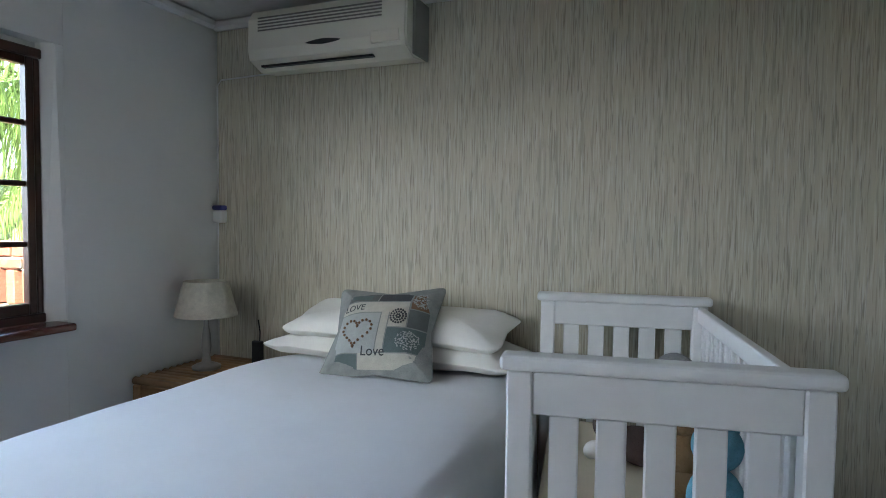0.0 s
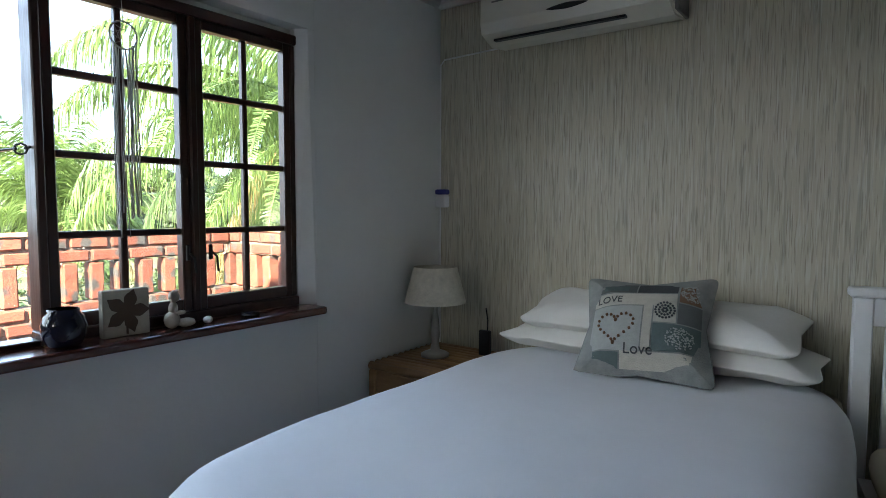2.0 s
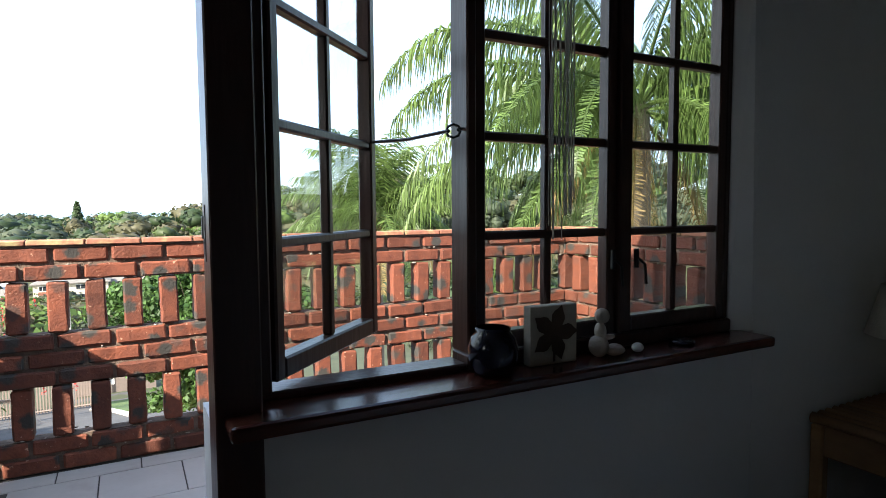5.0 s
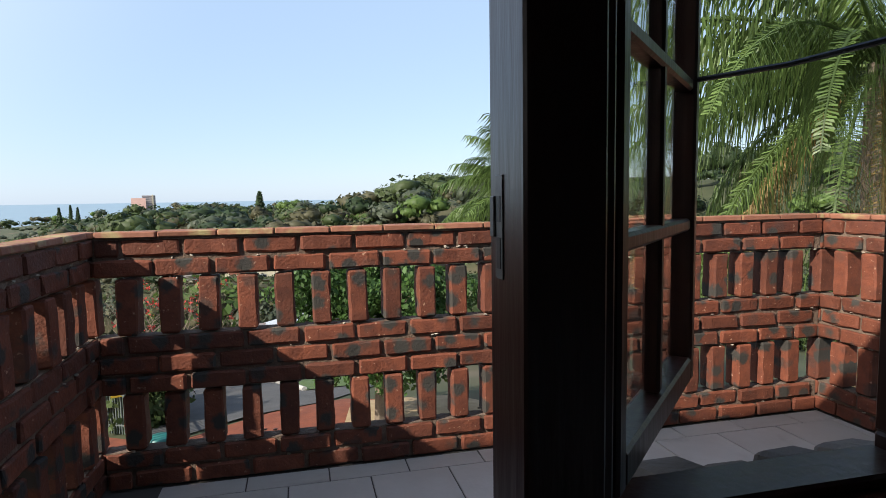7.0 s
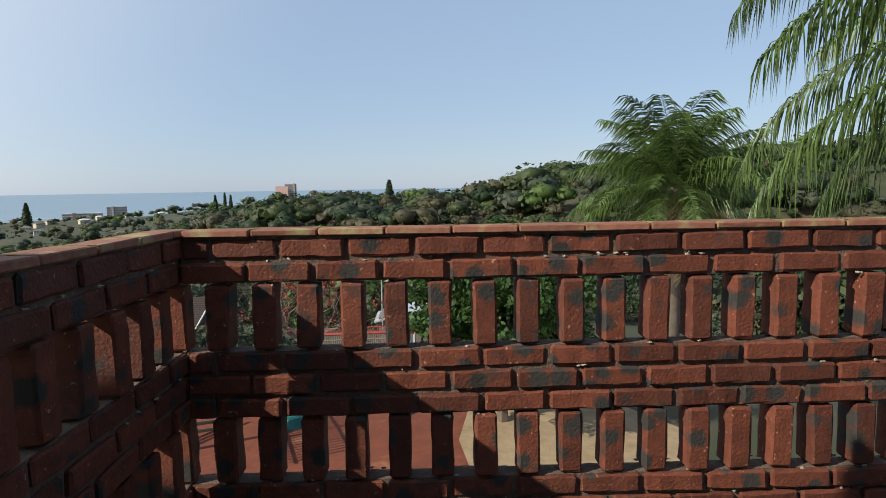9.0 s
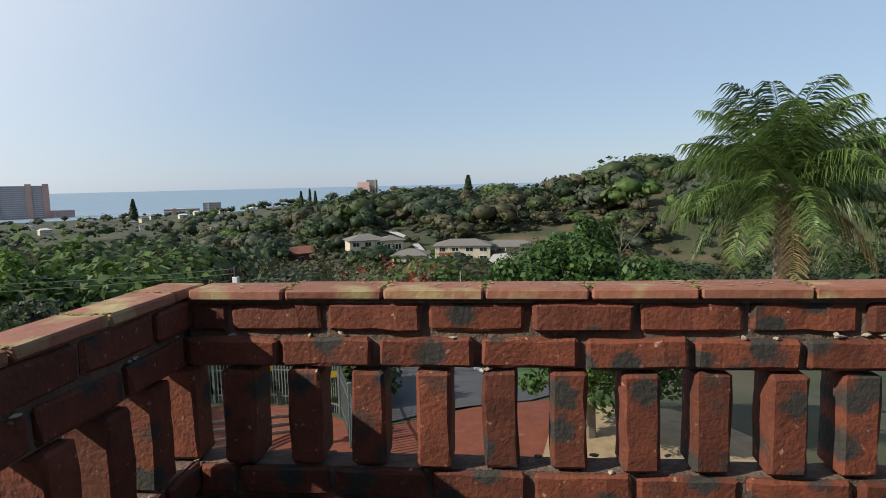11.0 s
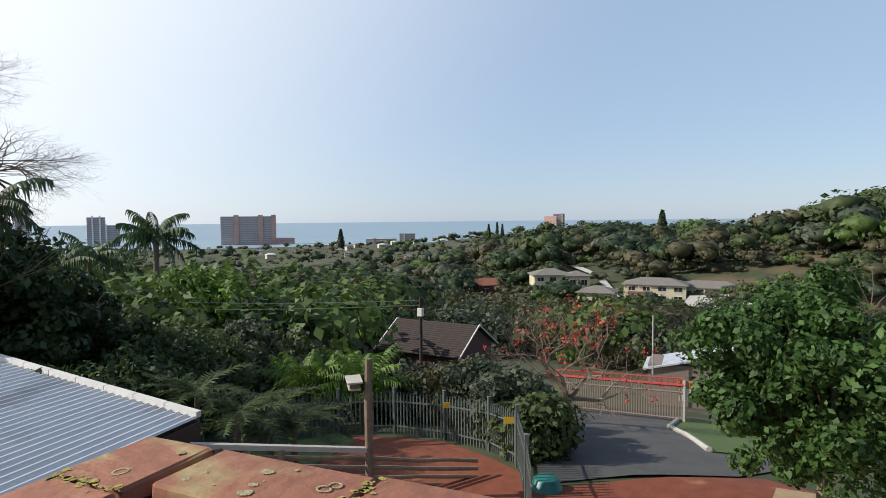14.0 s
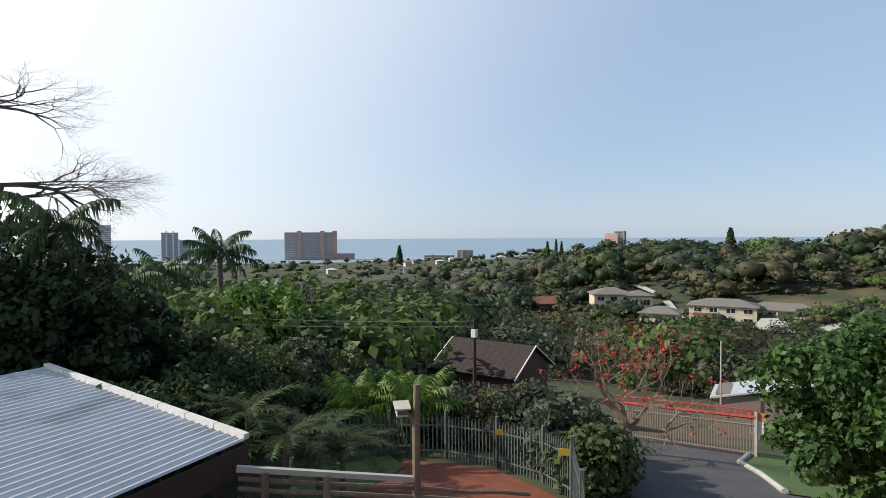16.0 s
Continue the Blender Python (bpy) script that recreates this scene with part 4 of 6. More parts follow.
def parapet(name, label, m, length, start, first):
    """A half-brick pierced parapet along local x, from start: two rows, upright bricks, three rows, upright bricks, two rows, coping."""
    wall = thing(name, label, "parapet", kind="structure")
    wall.matrix_basis = m
    z = ZB
    core = bmesh.new()
    bands = (("row", 2), ("up", 1), ("row", 3), ("up", 1), ("row", 2))
    rown = 0
    for kind, cnt in bands:
        if kind == "row":
            z1 = z + cnt * C
            box(core, start, -0.036, z + 0.004, start + length, 0.036, z1 - 0.004)
            for k in range(cnt):
                x = start - 0.016 - (0.0 if rown % 2 == first else BL / 2)
                while x < start + length - 0.03:
                    x0, x1 = max(x, start), min(x + BL, start + length)
                    w = x1 - x0
                    if w > 0.19:
                        put_brick(rng.choice(STRETCH), wall, pose((x0 + x1) / 2, 0, z + C / 2))
                    elif w > 0.04:
                        o = put_brick(rng.choice(HALF), wall, pose((x0 + x1) / 2, 0, z + C / 2))
                        o.scale.x = (w - 0.012) / 0.105
                    x += BL
                z += C
                rown += 1
        else:
            x = start + 0.118 - (0.1535 if start < -0.2 else 0.06) * (0 if start < -0.2 else 1)
            while x < start + length - 0.04:
                put_brick(rng.choice(SOLDIER), wall, pose(x, 0, z + 0.1175))
                x += 0.1535
            z += 0.235
    part("mortar_core", core, M_mortar, wall)
    bm = bmesh.new()
    for k in range(int(length * 44)):
        zz = ZB + rng.choice((2 * C, 2 * C + 0.235, 5 * C + 0.235, 5 * C + 0.47, 6 * C + 0.47, 4 * C + 0.235, C)) + rng.uniform(-0.006, 0.006)
        bmesh.ops.create_icosphere(bm, subdivisions=1, radius=1, matrix=Matrix.LocRotScale((start + rng.uniform(0.03, length - 0.03), rng.choice((-1, 1)) * rng.uniform(0.036, 0.050), zz), None, (rng.uniform(0.003, 0.016), 0.006, rng.uniform(0.002, 0.006))))
    for v in bm.verts:
        v.co += Vector((rng.uniform(-1, 1), rng.uniform(-1, 1), rng.uniform(-1, 1))) * 0.002
    tagged(part("mortar_crumbs", bm, M_crumb, wall), kind="stuff")
    return wall, z


def coping(name, label, m, length, start, off, z):
    cp = thing(name, label, "coping", kind="structure")
    cp.matrix_basis = m
    box_bm = bmesh.new()
    box(box_bm, start, -0.042, z - 0.009, start + length, 0.042, z + 0.001)
    part("mortar_bed", box_bm, M_mortar, cp)
    meshes = []
    for k in range(3):
        bm = boxbm(-0.113, -0.056, 0, 0.113, 0.056, 0.024, bevel=0.004)
        for v in bm.verts:
            v.co += Vector((rng.uniform(-1, 1), rng.uniform(-1, 1), rng.uniform(-1, 1))) * 0.0014
        me = bpy.data.meshes.new("coping_tile")
        bm.to_mesh(me)
        bm.free()
        me.materials.append(M_cope)
        meshes.append(me)
    CB = 0.229
    x = start - off
    while x < start + length - 0.02:
        x0, x1 = max(x, start), min(x + CB, start + length)
        if x1 - x0 > 0.03:
            o = new("coping_tile", rng.choice(meshes))
            o.parent = cp
            o.matrix_basis = pose((x0 + x1) / 2, rng.uniform(-.0015, .0015), z + 0.001, rng.uniform(-.5, .5), rng.uniform(-.4, .4), rng.uniform(-.5, .5))
            o.scale.x = (x1 - x0 - 0.006) / 0.226
        x += CB
    bm = bmesh.new()
    top_z = z + 0.0262
    for k in range(int(length * 40)):
        px, py, r = start + rng.uniform(0.02, length - 0.02), rng.uniform(-0.042, 0.042), rng.choice((0.002, 0.003, 0.004, 0.006, 0.009))
        pts = [bm.verts.new((px + r * (0.7 + 0.5 * rng.random()) * math.cos(t), py + r * 0.8 * (0.7 + 0.5 * rng.random()) * math.sin(t), top_z)) for t in [2 * math.pi * i / 11 for i in range(11)]]
        bm.faces.new(pts)
    for k in range(int(length * 7)):                       # ring-shaped lichens
        px, py, r = start + rng.uniform(0.03, length - 0.03), rng.uniform(-0.03, 0.03), rng.uniform(0.008, 0.016)
        rings = [[bm.verts.new((px + r * f * (0.92 + 0.16 * rng.random()) * math.cos(t), py + r * f * 0.85 * math.sin(t), top_z)) for t in [2 * math.pi * i / 16 for i in range(16)]] for f in (0.68, 1.0)]
        for i in range(16):
            bm.faces.new((rings[0][i], rings[1][i], rings[1][(i + 1) % 16], rings[0][(i + 1) % 16]))
    moss = bmesh.new()
    x = start - off + CB
    while x < start + length - 0.02:                        # moss creeping out of the joints
        for k in range(34):
            px, py, r = x + rng.gauss(0, 0.007), rng.uniform(-0.052, 0.052), rng.uniform(0.0015, 0.0065)
            pts = [moss.verts.new((px + r * (0.5 + 0.7 * rng.random()) * math.cos(t), max(-0.054, min(0.054, py + r * (0.5 + 0.7 * rng.random()) * math.sin(t))), top_z + 0.0006)) for t in [2 * math.pi * i / 10 for i in range(10)]]
            moss.faces.new(pts)
        x += CB
    tagged(part("moss", moss, M_moss, cp), kind="stuff")
    tagged(part("lichen_spots", bm, M_lichen, cp), kind="stuff")
    return cp


# west: local x runs north
MW = pose(-PT / 2, 0, 0, 0, 0, 90)
MS = pose(0, BYS - PT / 2, 0)
MN = pose(0, BYN + PT / 2, 0)
_, ZT = parapet("wall_parapet_west", "pierced red clinker brick parapet with dark burnt patches", MW, BYN - BYS, BYS, 1)
parapet("wall_parapet_south", "pierced red clinker brick parapet in shade", MS, XO + PT, -PT, 0)
parapet("wall_parapet_north", "pierced red clinker brick parapet at the balcony end", MN, XO + PT, -PT, 0)
coping("trim_coping_west", "terracotta coping tiles with yellow lichen on the parapet", pose(-PT / 2 + 0.004, 0, 0, 0, 0, 90), BYN - BYS - 0.014, BYS + 0.012, 0, ZT)
coping("trim_coping_south", "terracotta coping tiles with lichen on the side parapet", pose(0, BYS - PT / 2 - 0.004, 0), XO + PT, -PT, 0.09, ZT)
coping("trim_coping_north", "terracotta coping tiles on the balcony end parapet", MN, XO + PT, -PT, 0.09, ZT)

# floor tiles in running bond
TL = 0.342
tb = boxbm(-TL / 2 + 0.003, -TL / 2 + 0.003, -0.012, TL / 2 - 0.003, TL / 2 - 0.003, 0, bevel=0.002)
tme = bpy.data.meshes.new("floor_tile")
tb.to_mesh(tme)
tb.free()
tme.materials.append(M_tile)
tiles = thing("balcony_tiles", "pale grey-beige ceramic floor tiles with dark joints", "tiles", kind="structure")
for i in range(-1, 7):
    for k in range(-2, 12):
        x0, x1 = max(0.13 + (i - 1) * TL, 0.004), min(0.13 + i * TL, XO - 0.004)
        y0 = 0.56 + k * TL + (TL / 2 if i % 2 else 0)
        a, b = max(y0, BYS + 0.004), min(y0 + TL, BYN - 0.004)
        if b - a < 0.03 or x1 - x0 < 0.03:
            continue
        o = new("floor_tile", tme)
        o.parent = tiles
        o.matrix_basis = pose((x0 + x1) / 2, (a + b) / 2, FZ + rng.uniform(-0.0008, 0.0008))
        o.scale = ((x1 - x0) / TL, (b - a) / TL, 1)

# ---- outdoors ----
rg = np.random.default_rng(7)
M_earth = mat("dry_hillside_ground", (0.060, 0.066, 0.026), 0.95, dark=(0.028, 0.038, 0.014), scale=0.25, amount=0.4, second=(0.11, 0.080, 0.042), second_scale=0.05, second_lo=0.58, second_hi=0.7)
M_red = mat("red_soil", (0.23, 0.060, 0.024), 0.95, dark=(0.11, 0.028, 0.014), scale=2.6, amount=0.6, bump=1.0, bump_scale=9, second=(0.30, 0.13, 0.06), second_scale=1.1, second_lo=0.60, second_hi=0.72)
M_dry = mat("dry_straw_ground", (0.40, 0.30, 0.17), 0.95, dark=(0.25, 0.17, 0.09), scale=3, bump=0.6, bump_scale=20)
M_grass = mat("lawn_green", (0.085, 0.135, 0.03), 0.9, dark=(0.05, 0.085, 0.02), scale=2.5, bump=0.6, bump_scale=40)
M_asphalt = mat("asphalt", (0.085, 0.082, 0.08), 0.9, dark=(0.05, 0.05, 0.05), scale=1.2, bump=0.3, bump_scale=60)
M_conc = mat("pale_concrete", (0.45, 0.43, 0.39), 0.9, scale=3)
M_leaf_mid = leafy("green_leaves", (0.090, 0.125, 0.040), (0.042, 0.062, 0.022))
M_leaf_dark = leafy("dark_leaves", (0.048, 0.080, 0.026), (0.022, 0.040, 0.014))
M_leaf_lime = leafy("lime_leaves", (0.16, 0.26, 0.045), (0.07, 0.13, 0.025))
M_leaf_dry = leafy("olive_leaves", (0.115, 0.112, 0.052), (0.060, 0.06, 0.030))
M_leaf_grey = leafy("grey_green_leaves", (0.088, 0.110, 0.066), (0.045, 0.058, 0.035))
M_glossy = leafy("glossy_tree_leaves", (0.075, 0.145, 0.034), (0.028, 0.062, 0.015))
M_frond = leafy("palm_frond_green", (0.140, 0.205, 0.056), (0.060, 0.100, 0.028), 0.48)
for node in M_frond.node_tree.nodes:
    if node.type == "BSDF_PRINCIPLED":
        node.inputs["Roughness"].default_value = 0.38
M_frond_dry = leafy("dry_palm_frond", (0.30, 0.21, 0.08), (0.18, 0.12, 0.05), 0.3)
M_frond_far = leafy("palm_frond_bluish_green", (0.075, 0.125, 0.050), (0.035, 0.065, 0.028), 0.3)
M_bark = mat("grey_bark", (0.19, 0.15, 0.11), 0.95, dark=(0.10, 0.075, 0.055), scale=5, bump=0.7, bump_scale=20)
M_twig = mat("pale_bare_twigs", (0.30, 0.23, 0.17), 0.9, dark=(0.18, 0.13, 0.10), scale=4)
M_twigd = mat("grey_bare_twigs", (0.11, 0.085, 0.065), 0.9, scale=4)
M_flower = mat("coral_red_flowers", (0.50, 0.035, 0.025), 0.7, rand=0.25)


def ground_z(x, y):
    """Height of the ground: yard, falling garden, valley, wooded ridge, coast."""
    d = np.hypot(x, y)
    yaw = np.degrees(np.arctan2(-x, y))
    near = np.interp(d, [0, 8, 14, 20, 28, 45, 80, 125], [-4.6, -4.5, -4.7, -5.8, -7.8, -10.0, -14.5, -18.0])
    mid = np.interp(yaw, [30, 62, 72, 82, 92, 104, 116, 128, 145, 170], [6, 6, 2, -7, -11, -15, -26, -38, -40, -20])
    far = np.interp(yaw, [30, 62, 72, 82, 92, 104, 116, 128, 145, 170], [10, 10, 4, -9, -12, -14, -34, -42, -42, -34])
    z = np.where(d < 125, near, np.interp(d, [125, 190], [0, 1]) * (mid + 18) - 18)
    z = np.where(d > 190, np.where(d < 480, mid + (far - mid) * (d - 190) / 290, far), z)
    z = np.where(d > 900, far + (-50 - far) * np.clip((d - 900) / 500, 0, 1), z)
    z = z + np.where((d > 30) & (d < 900), 1.6 * np.sin(x * 0.031 + 1) * np.cos(y * 0.027), 0)
    side = np.clip((yaw - 128) / 25, 0, 1) * np.clip((d - 12) / 30, 0, 1) * np.clip((160 - d) / 60, 0, 1)
    return z + side * 2.5


def ground():
    rings = np.concatenate([[2.2], np.geomspace(4, 1500, 74)])
    n = 180
    ang = np.linspace(0, 2 * np.pi, n, endpoint=False)
    x, y = np.outer(rings, np.cos(ang)), np.outer(rings, np.sin(ang))
    z = ground_z(x, y)
    v = np.stack([x, y, z], -1).reshape(-1, 3)
    f = []
    for r in range(len(rings) - 1):
        for k in range(n):
            k2 = (k + 1) % n
            f.append((r * n + k, (r + 1) * n + k, (r + 1) * n + k2, r * n + k2))
    me = bpy.data.meshes.new("ground")
    me.from_pydata(v.tolist(), [], f)
    me.materials.append(M_earth)
    for p in me.polygons:
        p.use_smooth = True
    tagged(new("ground", me), "wooded hillside falling into a valley towards the coast", "ground", kind="structure")


ground()
# the pale sea colour has the haze over the water mixed into it
M_sea = mat("hazy_blue_sea", (0.22, 0.31, 0.38), 0.6, dark=(0.20, 0.285, 0.35), scale=0.01)
bm = bmesh.new()
edge = []
for r, z in ((400, -46.5), (1700, -46.5), (4980, -9.0)):
    edge.append([bm.verts.new((r * math.cos(2 * math.pi * k / 96), r * math.sin(2 * math.pi * k / 96), z)) for k in range(96)])
for r0, r1 in zip(edge, edge[1:]):
    for k in range(96):
        bm.faces.new((r0[k], r1[k], r1[(k + 1) % 96], r0[(k + 1) % 96]))
tagged(finish("water", bm, M_sea), "pale blue sea out to the horizon", "sea", kind="structure")
bm = bmesh.new()
for k in range(9):
    a0 = math.radians(121 + k * 2.2)
    p = Vector((-math.sin(a0), math.cos(a0), 0)) * (1330 + 25 * (k % 3))
    box(bm, -34, -3, 0, 34, 3, 0.6, m=Matrix.Translation((p.x, p.y, -46.4)) @ pose(0, 0, 0, 0, 0, math.degrees(a0)))
tagged(finish("surf", bm, M_cot), "white line of surf along the shore", "surf", kind="stuff")


def gz(x, y):
    return float(ground_z(np.array([float(x)]), np.array([float(y)]))[0])


def at_view(yaw, d):
    a = math.radians(yaw)
    return -math.sin(a) * d, math.cos(a) * d


def quads(name, centers, normals, size, material, aspect=1.6, parent=None):
    """Many small leaves, each a bent diamond, as one mesh."""
    n = len(centers)
    t = rg.normal(size=(n, 3))
    t -= normals * (t * normals).sum(1)[:, None]
    t /= np.linalg.norm(t, axis=1)[:, None] + 1e-9
    b = np.cross(normals, t)
    s = size * rg.uniform(0.6, 1.3, (n, 1)) if np.isscalar(size) else size[:, None] * rg.uniform(0.6, 1.3, (n, 1))
    L, Wd = t * s * aspect / 2, b * s / 2
    v = np.stack([centers - L, centers - Wd + normals * s * 0.12, centers + L, centers + Wd + normals * s * 0.12], 1).reshape(-1, 3)
    me = bpy.data.meshes.new(name)
    me.vertices.add(4 * n)
    me.vertices.foreach_set("co", v.ravel())
    me.loops.add(4 * n)
    me.loops.foreach_set("vertex_index", np.arange(4 * n))
    me.polygons.add(n)
    me.polygons.foreach_set("loop_start", np.arange(n) * 4)
    me.polygons.foreach_set("loop_total", np.full(n, 4))
    me.update(calc_edges=True)
    me.materials.append(material)
    ob = new(name, me)
    if parent:
        ob.parent = parent
    return ob


def shell(n, c, r, inner=0.75):
    """Points near the skin of an ellipsoid, and their outward directions."""
    d = rg.normal(size=(n, 3))
    d /= np.linalg.norm(d, axis=1)[:, None]
    k = rg.uniform(inner, 1.05, (n, 1))
    return np.array(c) + d * k * np.array(r), d


def clumps(n_clump, c, r, cr):
    """Centres of leaf clumps over an ellipsoid, weighted to its skin."""
    p, d = shell(n_clump, c, r, 0.45)
    return p, np.full(n_clump, cr) * rg.uniform(0.6, 1.35, n_clump)


def crown(name, c, r, n_clump, cr, per, size, material, parent=None, flat=0.8):
    ps, ns = [], []
    cc, rr = clumps(n_clump, c, r, cr)
    for p, q in zip(cc, rr):
        a, d = shell(per, p, (q, q, q * flat), 0.55)
        ps.append(a)
        ns.append(d + rg.normal(size=d.shape) * 0.55 + np.array([0, 0, 0.25]))
    ps, ns = np.concatenate(ps), np.concatenate(ns)
    ns /= np.linalg.norm(ns, axis=1)[:, None]
    return quads(name, ps, ns, size, material, parent=parent)


def limbs(bm, p, d, length, r, depth, spread=0.6, up=0.15, gen=None, tips=None, sides=6, thin=0.68, forks=(2, 3, 3)):
    """Branches that fork on the way."""
    gen = gen or rng
    q, pts, rad = Vector(p), [Vector(p)], [r]
    d = Vector(d).normalized()
    for k in range(3):
        d = (d + Vector((gen.uniform(-1, 1), gen.uniform(-1, 1), gen.uniform(-1, 1) + up)) * 0.22).normalized()
        q = q + d * length / 3
        pts.append(q.copy())
        rad.append(r * (1 - 0.14 * (k + 1)))
    tube(bm, pts, rad, sides if depth > 1 else 4, caps=False)
    if depth == 0:
        if tips is not None:
            tips.append(q)
        return
    for k in range(gen.choice(forks)):
        nd = (d + Vector((gen.uniform(-1, 1), gen.uniform(-1, 1), gen.uniform(-0.7, 1) + up)) * spread).normalized()
        limbs(bm, q, nd, length * gen.uniform(0.62, 0.85), rad[-1] * thin, depth - 1, spread, up, gen, tips, sides, thin, forks)


def broad_tree(label, x, y, z0, h, r, material, n_clump, per, size, trunk=0.18, cr=None, name="tree"):
    t = thing(name, label, "tree", (x, y, z0))
    bm = bmesh.new()
    top = h - r[2]
    limbs(bm, (0, 0, -0.3), (0, 0, 1), max(top * 0.7, 0.6), trunk, 3, 0.7)
    part("trunk", bm, M_bark, t)
    crown("crown", (0, 0, h - r[2] * 0.95), r, n_clump, cr or min(r) * 0.33, per, size, material, parent=t)
    return t


def frond(bm, L, lift, droop, azim, leaf, n=34, wid=0.022, hang=0.7, gen=None, twist=0.0):
    """One feather frond from the crown: a bowed rib with many narrow leaflets that hang."""
    gen = gen or rng
    a = math.radians(azim)
    h = Vector((math.cos(a), math.sin(a), 0))
    side = Vector((-h.y, h.x, 0))
    pts, ang, p = [], lift, Vector((0, 0, 0))
    seg = 12
    for k in range(seg + 1):
        pts.append(p.copy())
        p = p + (h * math.cos(ang) + Vector((0, 0, 1)) * math.sin(ang)) * (L / seg)
        ang -= droop / seg * (0.5 + 1.0 * k / seg)
    tube(bm, pts, [0.022 * (1 - 0.85 * k / seg) + 0.002 for k in range(seg + 1)], 4, caps=False)
    for k in range(n):
        f = 0.10 + 0.90 * k / n
        i = min(int(f * seg), seg - 1)
        q = pts[i].lerp(pts[i + 1], f * seg - i)
        d = (pts[i + 1] - pts[i]).normalized()
        ll = leaf * (0.55 + 0.9 * math.sin(math.pi * min(f * 0.9 + 0.08, 1)))* gen.uniform(0.7, 1.2)
        for s in (-1, 1):
            o = (side * s * gen.uniform(0.55, 0.95) + d * gen.uniform(0.45, 0.75) + Vector((gen.uniform(-.12, .12), gen.uniform(-.12, .12), gen.uniform(0.0, 0.45)))).normalized()
            down = Vector((gen.uniform(-.10, .10), gen.uniform(-.10, .10), -1))
            w = (d + side * s * 0.3) * wid * gen.uniform(0.8, 1.2)
            line, way = [q], o
            for step, bend in ((0.13, 1.7), (0.30, 2.6), (0.57, 1.0)):
                line.append(line[-1] + way * ll * step)
                way = (way + down * hang * bend).normalized()
            prev = None
            for p, f_w in zip(line, (0.5, 1.0, 0.9)):
                pair = (bm.verts.new(p - w * f_w), bm.verts.new(p + w * f_w))
                if prev:
                    bm.faces.new((prev[0], prev[1], pair[1], pair[0]))
                prev = pair
            bm.faces.new((prev[0], prev[1], bm.verts.new(line[-1])))


def palm(label, x, y, z0, zc, L, count, leaf, mats, n=34, wid=0.022, hang=0.7, trunk=0.16, seed=1, lift=(0.1, 1.3), droop=(1.3, 2.3), azims=None):
    gen = random.Random(seed)
    t = thing("palm_tree", label, "palm tree", (x, y, z0))
    h = zc - z0
    bm = bmesh.new()
    tube(bm, [(0.05 * math.sin(3 * k / 10), 0, h * k / 10 - (0.3 if k == 0 else 0)) for k in range(11)], [trunk * (1.25 - 0.4 * k / 10 + 0.03 * (k % 2)) for k in range(11)], 12)
    part("trunk", bm, M_bark, t, smooth=True)
    for k in range(count):
        bm = bmesh.new()
        f = k / max(count - 1, 1)
        li = lift[1] - (lift[1] - lift[0]) * f + gen.uniform(-0.12, 0.12)
        az = azims[k % len(azims)] + gen.uniform(-14, 14) if azims else k * 137.5 + gen.uniform(-12, 12)
        frond(bm, L * gen.uniform(0.85, 1.1), li, gen.uniform(*droop), az, leaf, n, wid, hang, gen)
        o = part("frond", bm, mats[1] if (f > 0.94 and len(mats) > 1) else mats[0], t)
        o.location = (0.05 * math.sin(3), 0, h - 0.05)
    return t


# palms beside the balcony
palm("tall feather palm with long drooping green fronds beside the balcony", -2.0, 5.85, gz(-2.0, 5.85), 2.35, 3.4, 42, 0.62, (M_frond, M_frond_dry), n=110, wid=0.0105, hang=1.0, trunk=0.17, seed=3, lift=(-0.65, 1.2), droop=(1.3, 2.1))
palm("feather palm with a full crown of green and yellowing fronds", -17.0, 8.45, gz(-17.0, 8.45), 1.05, 3.6, 48, 0.85, (M_frond, M_frond_dry), n=54, wid=0.026, hang=0.32, trunk=0.24, seed=5, lift=(-0.5, 1.5), droop=(0.8, 1.7))
x, y = at_view(139.5, 45)
palm("slender palm with a dark feathery crown standing above the garden", x, y, gz(x, y), 0.4, 3.0, 20, 0.75, (M_frond_far,), n=26, wid=0.05, hang=0.7, trunk=0.20, seed=8, lift=(-0.5, 1.2), droop=(0.9, 1.8))
for yaw, d, zc in ((144.5, 52, -1.3), (146.8, 47, -1.6), (142.8, 58, -2.4)):
    x, y = at_view(yaw, d)
    palm("hazy feather palm among the garden trees", x, y, gz(x, y), zc, 2.9, 16, 0.75, (M_frond_far,), n=22, wid=0.05, hang=0.7, trunk=0.2, seed=int(d), lift=(-0.4, 1.2), droop=(0.9, 1.8))
x, y = at_view(151.8, 20)
palm("dark palm half hidden behind bare branches", x, y, gz(x, y), 1.9, 1.7, 14, 0.5, (M_frond_far,), n=26, wid=0.03, hang=0.7, trunk=0.15, seed=12, lift=(-0.6, 0.9), droop=(0.9, 1.5))
for yaw, d in ((121.5, 20.5), (124.5, 21.5), (127, 21), (123, 23.5)):
    x, y = at_view(yaw, d)
    palm("low clump of arching green palm fronds", x, y, gz(x, y), gz(x, y) + 1.3, 2.0, 20, 0.42, (M_leaf_lime,), n=26, wid=0.03, hang=0.35, trunk=0.08, seed=int(d * 3), lift=(0.3, 1.4), droop=(0.7, 1.5))
